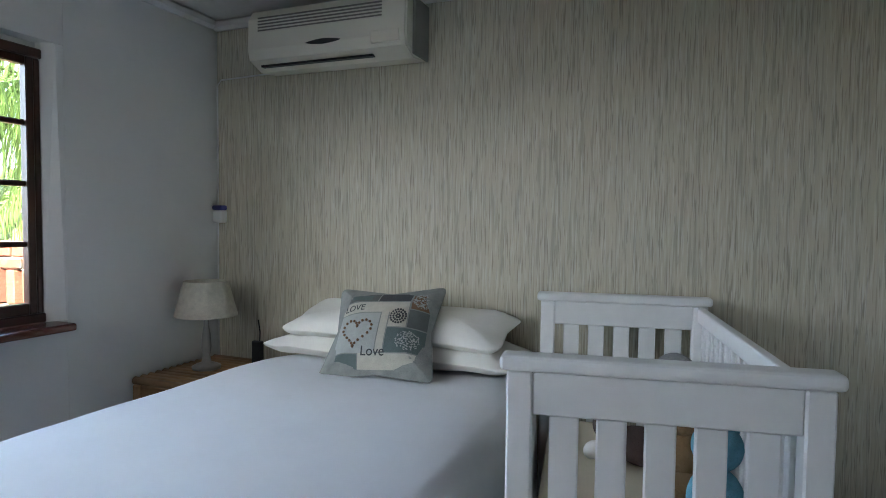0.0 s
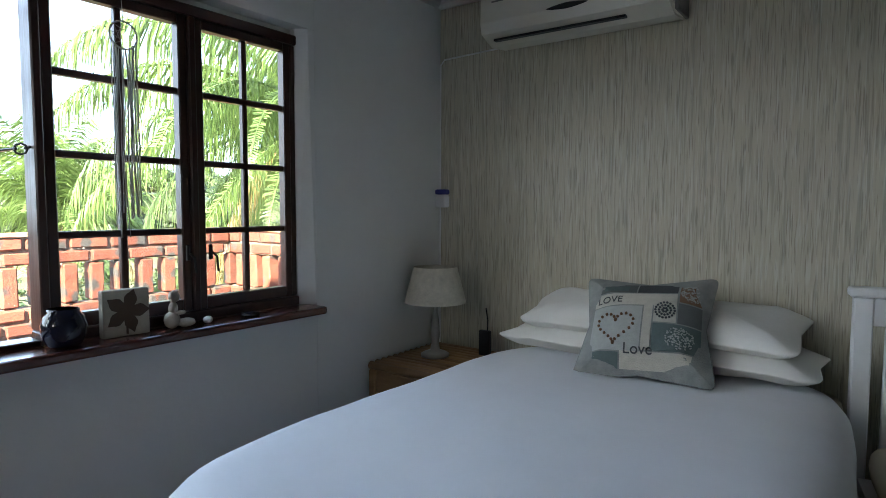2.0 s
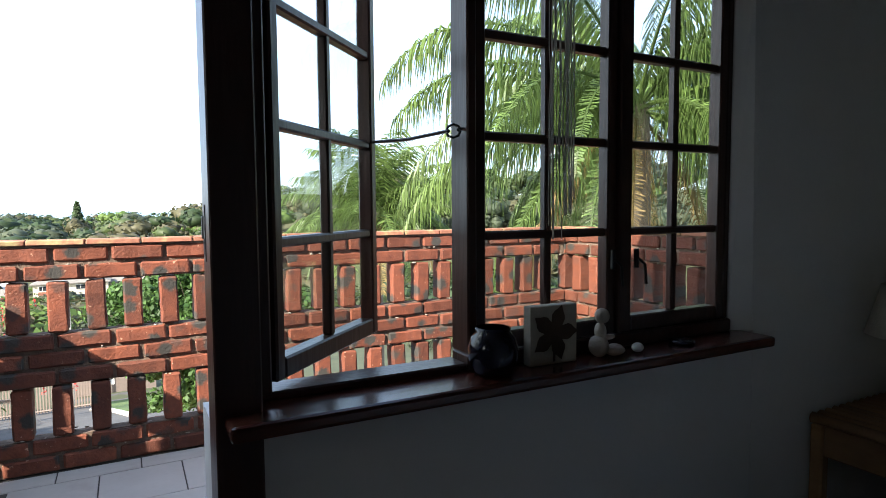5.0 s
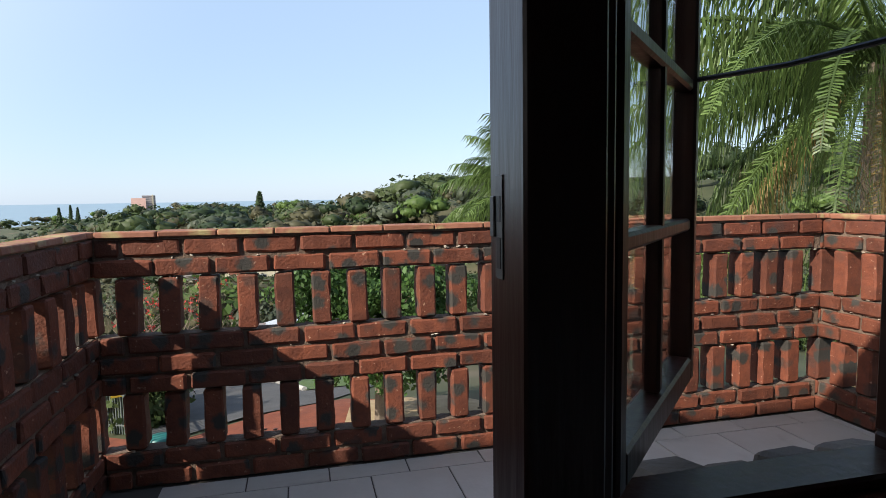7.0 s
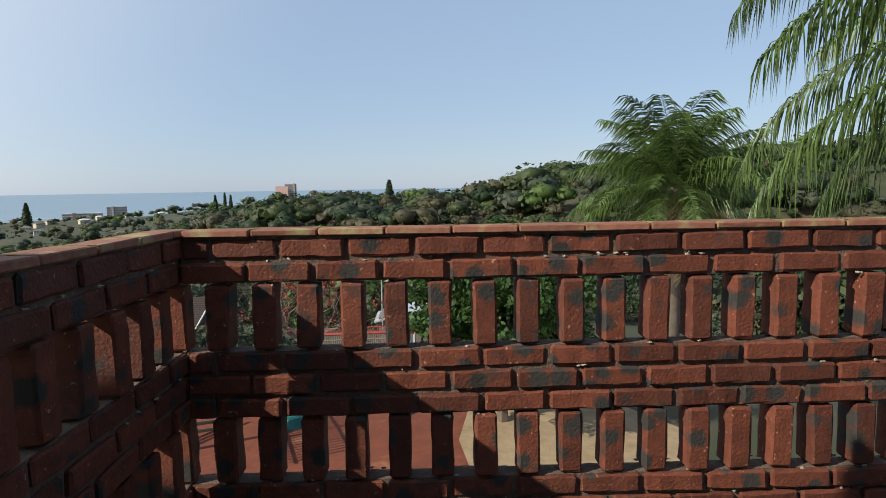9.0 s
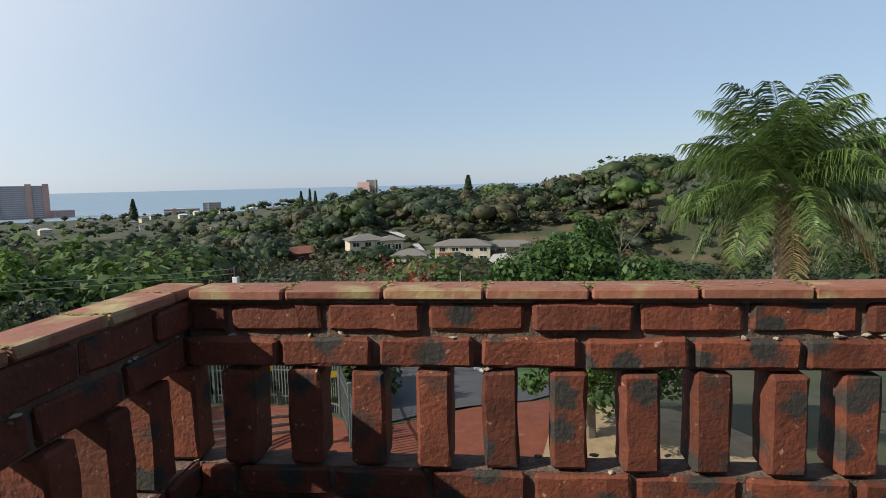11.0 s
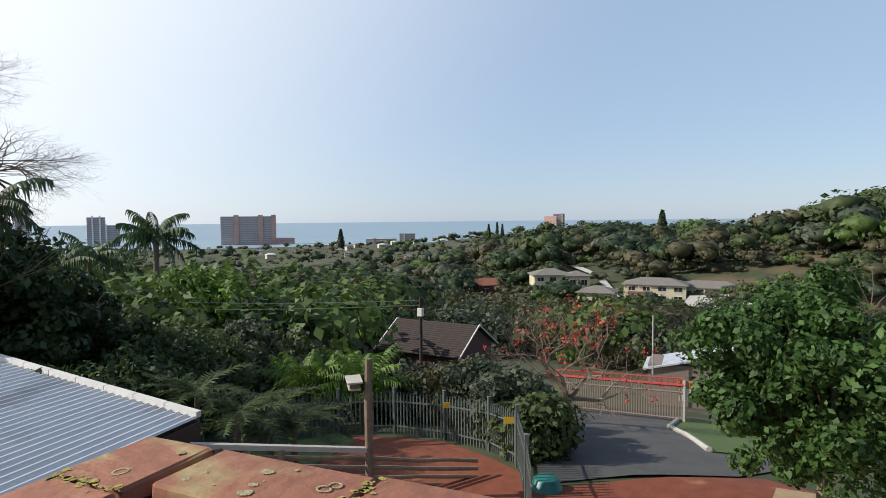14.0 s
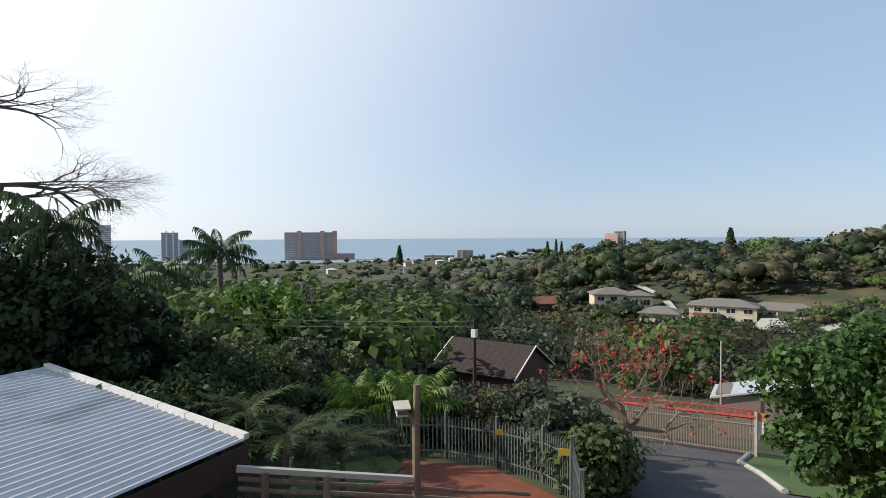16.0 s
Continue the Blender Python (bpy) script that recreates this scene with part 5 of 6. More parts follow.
for yaw, d, z in ((133.5, 13.5, -2.9), (130.5, 14.5, -3.3), (137, 14.5, -2.6), (128.3, 14.0, -3.5)):
    x, y = at_view(yaw, d)
    palm("tree fern with wide flat green fronds", x, y, gz(x, y), z, 1.35, 14, 0.26, (M_leaf_mid,), n=40, wid=0.016, hang=0.08, trunk=0.07, seed=int(d * 7 + yaw), lift=(0.05, 0.7), droop=(0.7, 1.2))

# the big glossy tree in front of the drive, and near garden trees
x, y = at_view(79.3, 12.3)
broad_tree("dense round tree with glossy green leaves near the drive", x, y, gz(x, y), 4.75, (2.2, 2.2, 1.9), M_glossy, 200, 170, 0.088, 0.17, cr=0.42)
for yaw, d, h, r, m in ((157, 21.5, 7.4, 3.4, M_leaf_dark), (152.0, 21, 6.6, 2.8, M_leaf_dark), (149, 23, 5.2, 2.6, M_leaf_dark), (164, 21, 6.6, 2.6, M_leaf_dark), (145, 27, 5.4, 2.6, M_leaf_grey), (141, 24, 4.0, 2.2, M_leaf_mid)):
    x, y = at_view(yaw, d)
    broad_tree("dark dense evergreen tree at the edge of the garden", x, y, gz(x, y), h, (r, r, h * 0.44), m, 120, 90, 0.17, 0.2, cr=0.62)
for yaw, d, h, r, m in ((133.5, 36, 6.2, 3.0, M_leaf_lime), (137.0, 38, 6.6, 2.8, M_leaf_lime), (130.5, 37, 5.2, 2.5, M_leaf_lime)):
    x, y = at_view(yaw, d)
    broad_tree("bright lime green rounded tree", x, y, gz(x, y), h, (r, r, h * 0.42), m, 110, 80, 0.20, 0.16, cr=0.7)
for yaw, d, h, r, m in ((128.5, 26, 3.8, 2.4, M_leaf_mid), (133, 25, 4.3, 2.4, M_leaf_grey), (137.5, 21, 3.6, 2.0, M_leaf_mid), (140.5, 18, 3.3, 2.0, M_leaf_dark), (144, 16, 3.2, 2.0, M_leaf_dark),
                        (125.5, 26, 2.6, 1.8, M_leaf_mid), (119.5, 23, 2.2, 1.6, M_leaf_grey), (115.5, 22, 2.2, 1.5, M_leaf_grey), (112.0, 20.5, 2.4, 1.5, M_leaf_dry), (109.0, 18.5, 2.5, 1.4, M_leaf_grey), (106.5, 16.8, 2.2, 1.15, M_leaf_grey), (104.3, 15.2, 1.7, 0.9, M_leaf_mid)):
    x, y = at_view(yaw, d)
    broad_tree("leafy garden shrub behind the palisade fence", x, y, gz(x, y) - 0.2, h, (r, r, h * 0.46), m, 75, 70, 0.13, 0.07, cr=0.48, name="shrub")

# coral tree: bare forked branches with red flowers
gen = random.Random(21)
x, y = at_view(101.5, 22)
ct = thing("coral_tree", "bare coral tree with red flowers at the twig ends", "tree", (x, y, gz(x, y)))
bm, tips = bmesh.new(), []
for k, dd in enumerate(((0.35, 0.75, 0.8), (0.2, -0.7, 0.85), (0.4, 0.1, 1.1), (-0.3, 0.45, 0.9), (0.1, -0.25, 1.0), (0.1, -1.0, 0.45), (0.1, 1.0, 0.4))):
    limbs(bm, (0, 0, 0.9), dd, 1.22, 0.115, 6, 0.9, 0.0, gen, tips, 4, 0.765)
tube(bm, [(0, 0, -0.3), (0.05, 0.05, 0.4), (0, 0, 1.0)], [0.2, 0.16, 0.13], 8)
part("trunk", bm, M_twig, ct)
tp = np.array([t[:] for t in tips])
pick = rg.random(len(tp)) < 0.028
c = np.repeat(tp[pick], 9, 0) + rg.normal(size=(pick.sum() * 9, 3)) * 0.075
nn = rg.normal(size=c.shape)
nn /= np.linalg.norm(nn, axis=1)[:, None]
tagged(quads("flower_cluster", c, nn, 0.065, M_flower, parent=ct), kind="stuff")

# flat-topped bare trees at the edge of the view
for yaw, d, z, dd, sd in ((156.5, 21.5, 2.6, (-0.85, 0.55, 0.30), 4), (159.0, 22, 5.4, (-0.8, 0.4, 0.2), 9), (155.5, 22, 3.1, (-0.8, 0.45, 0.2), 14)):
    gen = random.Random(sd)
    x, y = at_view(yaw, d)
    t = thing("bare_tree", "grey leafless tree with fine flat-spreading twigs", "tree", (x, y, gz(x, y)))
    h = z - gz(x, y)
    bm = bmesh.new()
    tube(bm, [(0.9, -1.4, -0.3), (0.6, -1.0, h * 0.45), (0, 0, h)], [0.26, 0.2, 0.1], 8)
    for k in range(3):
        limbs(bm, (0, 0, h), (dd[0] + gen.uniform(-.25, .25), dd[1] + gen.uniform(-.25, .25), dd[2] + gen.uniform(-.1, .25)), 1.35, 0.12, 6, 0.66, 0.0, gen, None, 4, 0.80, (3, 3, 2))
    for v in bm.verts:                             # the twigs spread in a flat layer
        if v.co.z > h:
            v.co.z = h + (v.co.z - h) * 0.42
    part("trunk", bm, M_twigd, t)

# ---- woods over the valley: many trees of small leaves, joined by kind ----


ico = bmesh.new()
bmesh.ops.create_icosphere(ico, subdivisions=1, radius=1)
ICO_V = np.array([v.co[:] for v in ico.verts])
ICO_F = np.array([[v.index for v in f.verts] for f in ico.faces])
ico.free()


def woods(name, label, spots, material):
    """Crowns seen from afar: a lumpy dense body under a coat of small leaves, joined in one mesh."""
    ps, ns, sz, bodies = [], [], [], []
    for x, y, z, r, h in spots:
        dist = math.hypot(x, y)
        n_cl = int(rg.integers(2, 5)) if dist > 420 else int(rg.integers(3, 8)) if dist > 130 else 7
        d = rg.normal(size=(n_cl, 3))
        d /= np.linalg.norm(d, axis=1)[:, None]
        d[:, 2] = np.abs(d[:, 2]) * 0.9 - 0.1
        cc = np.array([x, y, z + h * 0.52]) + d * np.array([r * 0.55, r * 0.55, h * 0.30])
        per = 20 if dist > 420 else 34 if dist > 130 else 70
        for q in cc:
            k = rg.uniform(0.75, 1.2)
            rad = np.array([r * 0.50, r * 0.50, h * 0.30]) * k
            a, dn = shell(per, q, rad, 0.80)
            keep = a[:, 2] > q[2] - rad[2] * 0.6
            a, dn = a[keep], dn[keep]
            ps.append(a)
            ns.append(dn + rg.normal(size=dn.shape) * 0.35 + np.array([0, 0, 0.3]))
            sz.append(np.full(len(a), r * (0.15 if dist > 420 else 0.115 if dist > 130 else 0.085)))
            if dist > 130:
                bodies.append(q + ICO_V * rad * 0.80 * rg.uniform(0.70, 1.18, (len(ICO_V), 1)))
    ps, ns, sz = np.concatenate(ps), np.concatenate(ns), np.concatenate(sz)
    ns /= np.linalg.norm(ns, axis=1)[:, None]
    ob = tagged(quads(name, ps, ns, sz, material), label, "woods", kind="stuff")
    nb, nv = len(bodies), len(ICO_V)
    me = bpy.data.meshes.new("canopy_body")
    me.vertices.add(nb * nv)
    me.vertices.foreach_set("co", np.concatenate(bodies).ravel())
    faces = (ICO_F[None] + (np.arange(nb) * nv)[:, None, None]).reshape(-1)
    me.loops.add(len(faces))
    me.loops.foreach_set("vertex_index", faces)
    me.polygons.add(len(faces) // 3)
    me.polygons.foreach_set("loop_start", np.arange(len(faces) // 3) * 3)
    me.polygons.foreach_set("loop_total", np.full(len(faces) // 3, 3))
    me.polygons.foreach_set("use_smooth", np.ones(len(faces) // 3, bool))
    me.update(calc_edges=True)
    me.materials.append(material)
    body = new("canopy_body", me)
    body.parent = ob


W_dark = leafy("woods_dark_leaves", (0.042, 0.068, 0.026), (0.018, 0.032, 0.013), 0.16)
W_mid = leafy("woods_green_leaves", (0.080, 0.108, 0.036), (0.036, 0.055, 0.020), 0.16)
W_dry = leafy("woods_olive_leaves", (0.110, 0.102, 0.050), (0.052, 0.050, 0.027), 0.16)
W_grey = leafy("woods_grey_leaves", (0.082, 0.100, 0.060), (0.040, 0.052, 0.032), 0.16)
W_lime = leafy("woods_lime_leaves", (0.120, 0.185, 0.042), (0.055, 0.095, 0.024), 0.16)
CLEAR = [(-145, -31, 10), (-130, -20, 8), (-141, -8, 11), (-151, 3, 12), (-150, -20, 7), (-158, -26, 6), (-43, -19, 9), (-156, 16, 10), (-137, -14, 7), (-168, -27, 6), (-180, -29, 6)]
spots = {k: [] for k in range(5)}
for k in range(4000):
    yaw = rg.uniform(40, 160)
    d = 32 * (1150 / 32) ** rg.random()
    x, y = at_view(yaw, d)
    if any(math.hypot(x - a, y - b) < c for a, b, c in CLEAR) or (d < 62 and 101 < yaw < 127) or (92 < yaw < 101 and d < 50):
        continue
    if (d < 60 and 62 < yaw < 92) or (d < 45 and yaw <= 62):
        continue
    z = gz(x, y)
    if z < -46.3:
        continue
    h = (2.4 + 8.0 * rg.random() ** 2.2) * (1.0 if d > 60 else 0.7) * (1.3 if d > 200 else 1)
    if 60 < d < 150 and yaw < 118:
        h *= 0.62
    if z + h > 6 and yaw > 84:
        h *= 0.5
    patch_k = noise.noise(Vector((x * 0.012, y * 0.012, 2))) + rg.uniform(-0.35, 0.35)
    k = 0 if patch_k < -0.25 else 1 if patch_k < -0.02 else 2 if patch_k < 0.17 else 3 if patch_k < 0.40 else 4
    spots[k].append((x, y, z - 0.3, h * rg.uniform(0.55, 1.25), h))
for k in range(800):                     # low scrub between the houses
    yaw, d = rg.uniform(76, 108), rg.uniform(95, 270)
    x, y = at_view(yaw, d)
    if any(math.hypot(x - a, y - b) < c * 0.75 for a, b, c in CLEAR):
        continue
    h = rg.uniform(1.8, 3.6)
    spots[int(rg.choice([1, 2, 2, 3, 3, 4]))].append((x, y, gz(x, y) - 0.3, h * 0.85, h))
for k, (nm, m) in enumerate((("dark evergreen", W_dark), ("mid green", W_mid), ("olive brown dry", W_dry), ("grey green", W_grey), ("bright green", W_lime))):
    woods("far_woods", nm + " trees covering the valley and ridge", spots[k], m)

# conifers that stand out on the skyline


def conifer(yaw, d, z0, h, r):
    x, y = at_view(yaw, d)
    t = thing("conifer", "tall narrow dark conifer on the skyline", "tree", (x, y, z0))
    bm = bmesh.new()
    tube(bm, [(0, 0, -1), (0, 0, h)], [h * 0.02, 0.02], 6)
    part("trunk", bm, M_bark, t)
    n = 700
    f = rg.random(n) ** 0.7
    a = rg.uniform(0, 2 * np.pi, n)
    tier = 0.65 + 0.35 * np.abs(np.sin(f * 30))
    rr = r * (1 - f) ** 0.8 * tier * rg.uniform(0.5, 1, n) + 0.1
    c = np.stack([rr * np.cos(a), rr * np.sin(a), h * (0.06 + 0.94 * f)], -1)
    nn = np.stack([np.cos(a), np.sin(a), np.full(n, 0.8)], -1) + rg.normal(size=(n, 3)) * 0.3
    nn /= np.linalg.norm(nn, axis=1)[:, None]
    quads("crown", c, nn, r * 0.30, M_leaf_dark, parent=t)


conifer(93.4, 300, -14.0, 18.5, 5.0)
for yaw, d, z0, h, r in ((123.3, 900, -44, 33, 9), (117.2, 95, -17, 9, 1.5), (118.0, 92, -17, 8, 1.4), (109.2, 560, -24, 21, 4), (108.4, 560, -24, 23, 3.5), (107.9, 560, -24, 21, 3.5), (115.8, 320, -33, 17, 5)):
    conifer(yaw, d, z0, h, r)

# ---- buildings ----
M_cream = mat("cream_plaster", (0.58, 0.52, 0.38), 0.85, scale=1.0)
M_whitew = mat("white_plaster_far", (0.72, 0.70, 0.66), 0.85, scale=1.0)
M_brownbrick = mat("brown_face_brick", (0.115, 0.055, 0.045), 0.85, dark=(0.08, 0.038, 0.032), scale=3)
M_pink = mat("salmon_concrete", (0.50, 0.32, 0.27), 0.85, scale=0.05)
# distance haze is put into this facade colour by paling it
M_greyc = mat("haze_paled_facade", (0.46, 0.42, 0.42), 0.8, scale=0.05)
M_tileroof = mat("grey_tile_roof", (0.20, 0.18, 0.155), 0.85, dark=(0.13, 0.12, 0.105), scale=2)
M_darkroof = mat("dark_brown_tile_roof", (0.055, 0.038, 0.032), 0.85, dark=(0.034, 0.024, 0.021), scale=4)
M_winglass = mat("dark_window_glass", (0.03, 0.035, 0.04), 0.15)
# band colour is lightened too, for the haze before the far towers
M_farglass = mat("pale_far_window_band", (0.27, 0.25, 0.26), 0.3)
M_redroof = mat("rust_tile_roof", (0.26, 0.10, 0.06), 0.85, scale=2)


def house(label, yaw, d, z, w, dep, h, turn, wall, roof, roof_h=1.3, storeys=1, n_win=4, over=0.5, hip=True, name="house"):
    """A house facing the viewer: walls, windows with frames, and a hipped or gabled roof with eaves."""
    x, y = at_view(yaw, d)
    t = thing(name, label, "house", (x, y, z), rz=yaw + 180 + turn)     # local +y faces the viewer
    part("wall", boxbm(-w / 2, -dep / 2, -3, w / 2, dep / 2, h), wall, t)
    bm = bmesh.new()
    x0, y0, r = w / 2 + over, dep / 2 + over, (dep / 2 + over) if hip else 0.0
    b = [bm.verts.new(p) for p in ((-x0, -y0, h), (x0, -y0, h), (x0, y0, h), (-x0, y0, h))]
    b2 = [bm.verts.new((v.co.x, v.co.y, h + 0.18)) for v in b]
    t0, t1 = bm.verts.new((-x0 + r, 0, h + 0.18 + roof_h)), bm.verts.new((x0 - r, 0, h + 0.18 + roof_h))
    bm.faces.new(b[::-1])
    for k in range(4):
        bm.faces.new((b[k], b[(k + 1) % 4], b2[(k + 1) % 4], b2[k]))
    bm.faces.new((b2[0], b2[1], t1, t0)), bm.faces.new((b2[2], b2[3], t0, t1))
    bm.faces.new((b2[1], b2[2], t1)), bm.faces.new((b2[3], b2[0], t0))
    part("roof", bm, roof, t)
    for s in range(storeys):
        zz = h * (s + 0.38) / storeys
        for k in range(n_win):
            xx = -w / 2 + w * (k + 0.5) / n_win
            ww, wh = min(1.6, w / n_win * 0.5), min(1.3, h / storeys * 0.45)
            wn_ = part("window", boxbm(xx - ww / 2, dep / 2 + 0.005, zz, xx + ww / 2, dep / 2 + 0.05, zz + wh), M_winglass, t)
            bm = bmesh.new()
            for a in ((-ww / 2 - 0.08, -0.08, ww / 2 + 0.08, 0), (-ww / 2 - 0.08, wh, ww / 2 + 0.08, wh + 0.08), (-0.04, 0, 0.04, wh)):
                box(bm, xx + a[0], dep / 2 + 0.004, zz + a[1], xx + a[2], dep / 2 + 0.08, zz + a[3])
            part("window_frame", bm, M_whitew, wn_)
    return t


house("cream two-storey house with a grey hipped roof", 103.4, 150, -16.6, 9, 7, 4.2, 12, M_cream, M_tileroof, 1.4, 2, 3)
house("cream wing with a grey hipped roof", 101.0, 150, -16.0, 5.5, 6, 3.4, 12, M_cream, M_tileroof, 1.1, 1, 2)
house("small cream house with a low grey roof", 99.0, 131, -17.2, 7.5, 6, 2.9, -8, M_cream, M_tileroof, 1.2, 1, 3)
h3 = house("long cream terrace house with a balcony over garages", 93.9, 142, -17.4, 13, 7, 3.9, -4, M_cream, M_tileroof, 1.3, 2, 4)
h4 = house("long cream terrace house with an open balcony", 89.4, 148, -18.3, 14, 7, 3.8, -4, M_cream, M_tileroof, 1.3, 2, 4)
house("long cream terrace house with a flat grey roof", 84.0, 156, -18.4, 15, 7, 3.3, -6, M_cream, M_tileroof, 1.1, 1, 5)
for hh in (h3, h4):
    part("balcony", boxbm(0.5, 3.5, 1.75, 5.5, 4.9, 1.95), M_cream, hh)
    part("balcony_rail", boxbm(0.5, 4.8, 1.95, 5.5, 4.9, 2.6), M_redroof, hh)
    for xx in (0.6, 3.0, 5.3):
        part("pillar", boxbm(xx, 4.6, 0, xx + 0.25, 4.85, 3.7), M_cream, hh)
house("white gabled house high on the ridge", 83.2, 255, -3.0, 9, 7, 3.2, 70, M_whitew, M_tileroof, 3.2, 1, 3, hip=False)
house("house with a rust tiled roof above the road", 99.6, 210, -13.5, 9, 7, 3.0, 0, M_brownbrick, M_redroof, 1.6, 1, 3)
house("house with a rust tiled gable above the road", 95.0, 215, -13.2, 9, 7, 3.0, 30, M_cream, M_redroof, 2.2, 1, 3, hip=False)
house("red brick house half hidden by trees", 109.4, 165, -20.0, 7, 6, 3.4, 25, M_brownbrick, M_redroof, 1.6, 1, 2, hip=False)
house("low white house among the valley trees", 121.4, 200, -26.5, 13, 7, 2.8, 0, M_whitew, M_tileroof, 1.1, 1, 4)
house("small white-roofed house among the valley trees", 118.4, 215, -26.5, 8, 6, 2.8, 30, M_whitew, M_whitew, 1.1, 1, 2)
house("pink two-storey house beyond the garden", 132.2, 260, -30.5, 16, 8, 5.0, 10, M_pink, M_tileroof, 1.4, 2, 5)
for k in range(18):
    yaw, d = rg.uniform(104, 131), rg.uniform(420, 1050)
    x, y = at_view(yaw, d)
    house("far small house among coastal trees", yaw, d, gz(x, y) + 1.5, rg.uniform(7, 12), 7, rg.uniform(2.5, 4), rg.uniform(-30, 30), M_whitew if rg.random() < 0.7 else M_cream, M_tileroof if rg.random() < 0.8 else M_whitew, 1.8, 2, 4)

# the house below with the dark tiled roof
bh = thing("brown_house", "dark brown brick house with a brown tiled gable roof", "house", (-40.1, -18.05, -10.15), rz=-97)
bh.scale = (0.70, 0.80, 0.85)
part("wall", boxbm(-4.6, -3.2, -2, 4.6, 3.2, 2.6), M_brownbrick, bh)
for s in (-1, 1):
    bm = bmesh.new()
    n_row = 16
    for k in range(n_row):
        f0, f1 = k / n_row, (k + 1) / n_row
        y0, y1, z0, z1 = s * 3.8 * (1 - f0), s * 3.8 * (1 - f1), 2.45 + 2.15 * f0, 2.45 + 2.15 * f1
        q = [bm.verts.new(p) for p in ((-5.1, y0, z0 + 0.07), (5.1, y0, z0 + 0.07), (5.1, y1, z1), (-5.1, y1, z1), (-5.1, y0, z0), (5.1, y0, z0))]
        bm.faces.new(q[:4]), bm.faces.new((q[4], q[5], q[1], q[0]))
    bmesh.ops.remove_doubles(bm, verts=bm.verts, dist=1e-4)
    part("roof_slope", bm, M_darkroof, bh)
for xx in (-4.6, 4.6):
    bm = bmesh.new()
    v = [[bm.verts.new((xx + e, py, pz)) for py, pz in ((-3.2, 2.6), (3.2, 2.6), (0, 4.4))] for e in (-0.1, 0.1)]
    bm.faces.new(v[0]), bm.faces.new(v[1][::-1])
    for k in range(3):
        bm.faces.new((v[0][k], v[1][k], v[1][(k + 1) % 3], v[0][(k + 1) % 3]))
    part("gable", bm, M_brownbrick, bh)
for xx in (-5.12, 5.12):
    for s in (-1, 1):
        bm = bmesh.new()
        tube(bm, [(xx, s * 3.85, 2.42), (xx, 0, 4.62)], 0.075, 4)
        part("barge_board", bm, M_whitew, bh)
for xx in (-2.5, 1.0, 3.3):
    w_ = part("window", boxbm(xx, 3.2, 0.6, xx + 1.3, 3.23, 1.8), M_winglass, bh)
    part("window_frame", boxbm(xx + 0.62, 3.23, 0.6, xx + 0.68, 3.27, 1.8), M_whitew, w_)

# far towers on the shore


def tower(label, yaw, d, z0, w, dep, h, wall, bands, floors, cols, name="apartment_block"):
    x, y = at_view(yaw, d)
    t = thing(name, label, "tower", (x, y, z0), rz=yaw + 180)
    part("wall", boxbm(-w / 2, -dep / 2, 0, w / 2, dep / 2, h), wall, t)
    for k in range(floors):
        z = h * (k + 0.3) / floors
        part("window_band", boxbm(-w / 2 * 0.96, dep / 2, z, w / 2 * 0.96, dep / 2 + 0.4, z + h / floors * 0.4), M_farglass, t)
    for c in cols:
        part("stair_shaft", boxbm(w * c - w * 0.045, dep / 2 - 2, 0, w * c + w * 0.045, dep / 2 + 2.5, h * 1.05), bands, t)
    return t


tower("wide grey slab hotel tower with salmon pink shafts", 131.6, 1350, -47, 112, 22, 61, M_greyc, M_pink, 16, (-0.46, -0.22, 0.22))
tower("low pale annexe beside the hotel", 128.4, 1340, -47, 40, 18, 14, M_pink, M_pink, 4, (0.3,))
tower("slim pale tower block on the shore", 148.7, 1450, -47, 26, 20, 78, M_whitew, M_pink, 18, (0.3,))
tower("stepped grey tower block on the shore", 143.7, 1450, -47, 34, 20, 62, M_greyc, M_whitew, 14, (-0.2, 0.2))
tower("lower wing of the shore tower", 142.7, 1450, -47, 36, 20, 45, M_greyc, M_whitew, 10, (0.2,))
tower("grey block on the ridge", 102.6, 880, -12, 16, 14, 21, M_greyc, M_cream, 7, (-0.3,))
tower("pale blocks along the shore", 117.0, 1150, -47, 30, 14, 24, M_greyc, M_whitew, 6, (0.2,))
tower("pale blocks along the shore", 119.5, 1180, -47, 60, 14, 14, M_whitew, M_pink, 3, (0.2,))
house("church with a tall pointed pink gable", 103.4, 870, -12, 16, 16, 3.5, 0, M_pink, M_pink, 14.0, 1, 2, hip=False, name="church")

# ---- yard ----


def patch(name, label, category, rows, z, material, kind="structure"):
    """A flat piece of ground from a short outline, laid at the ground's own height plus z."""
    bm = bmesh.new()
    f = bm.faces.new([bm.verts.new((px, py, 0)) for px, py in rows])
    bmesh.ops.triangulate(bm, faces=[f])
    for k in range(3):
        bmesh.ops.subdivide_edges(bm, edges=[e for e in bm.edges if e.calc_length() > 1.2], cuts=1)
        bmesh.ops.triangulate(bm, faces=bm.faces)
    for v in bm.verts:
        v.co.z = gz(v.co.x, v.co.y) + z + 0.0
    return tagged(finish(name, bm, material, smooth=True), label, category, kind=kind)


def pv(yaw, d):
    return at_view(yaw, d)


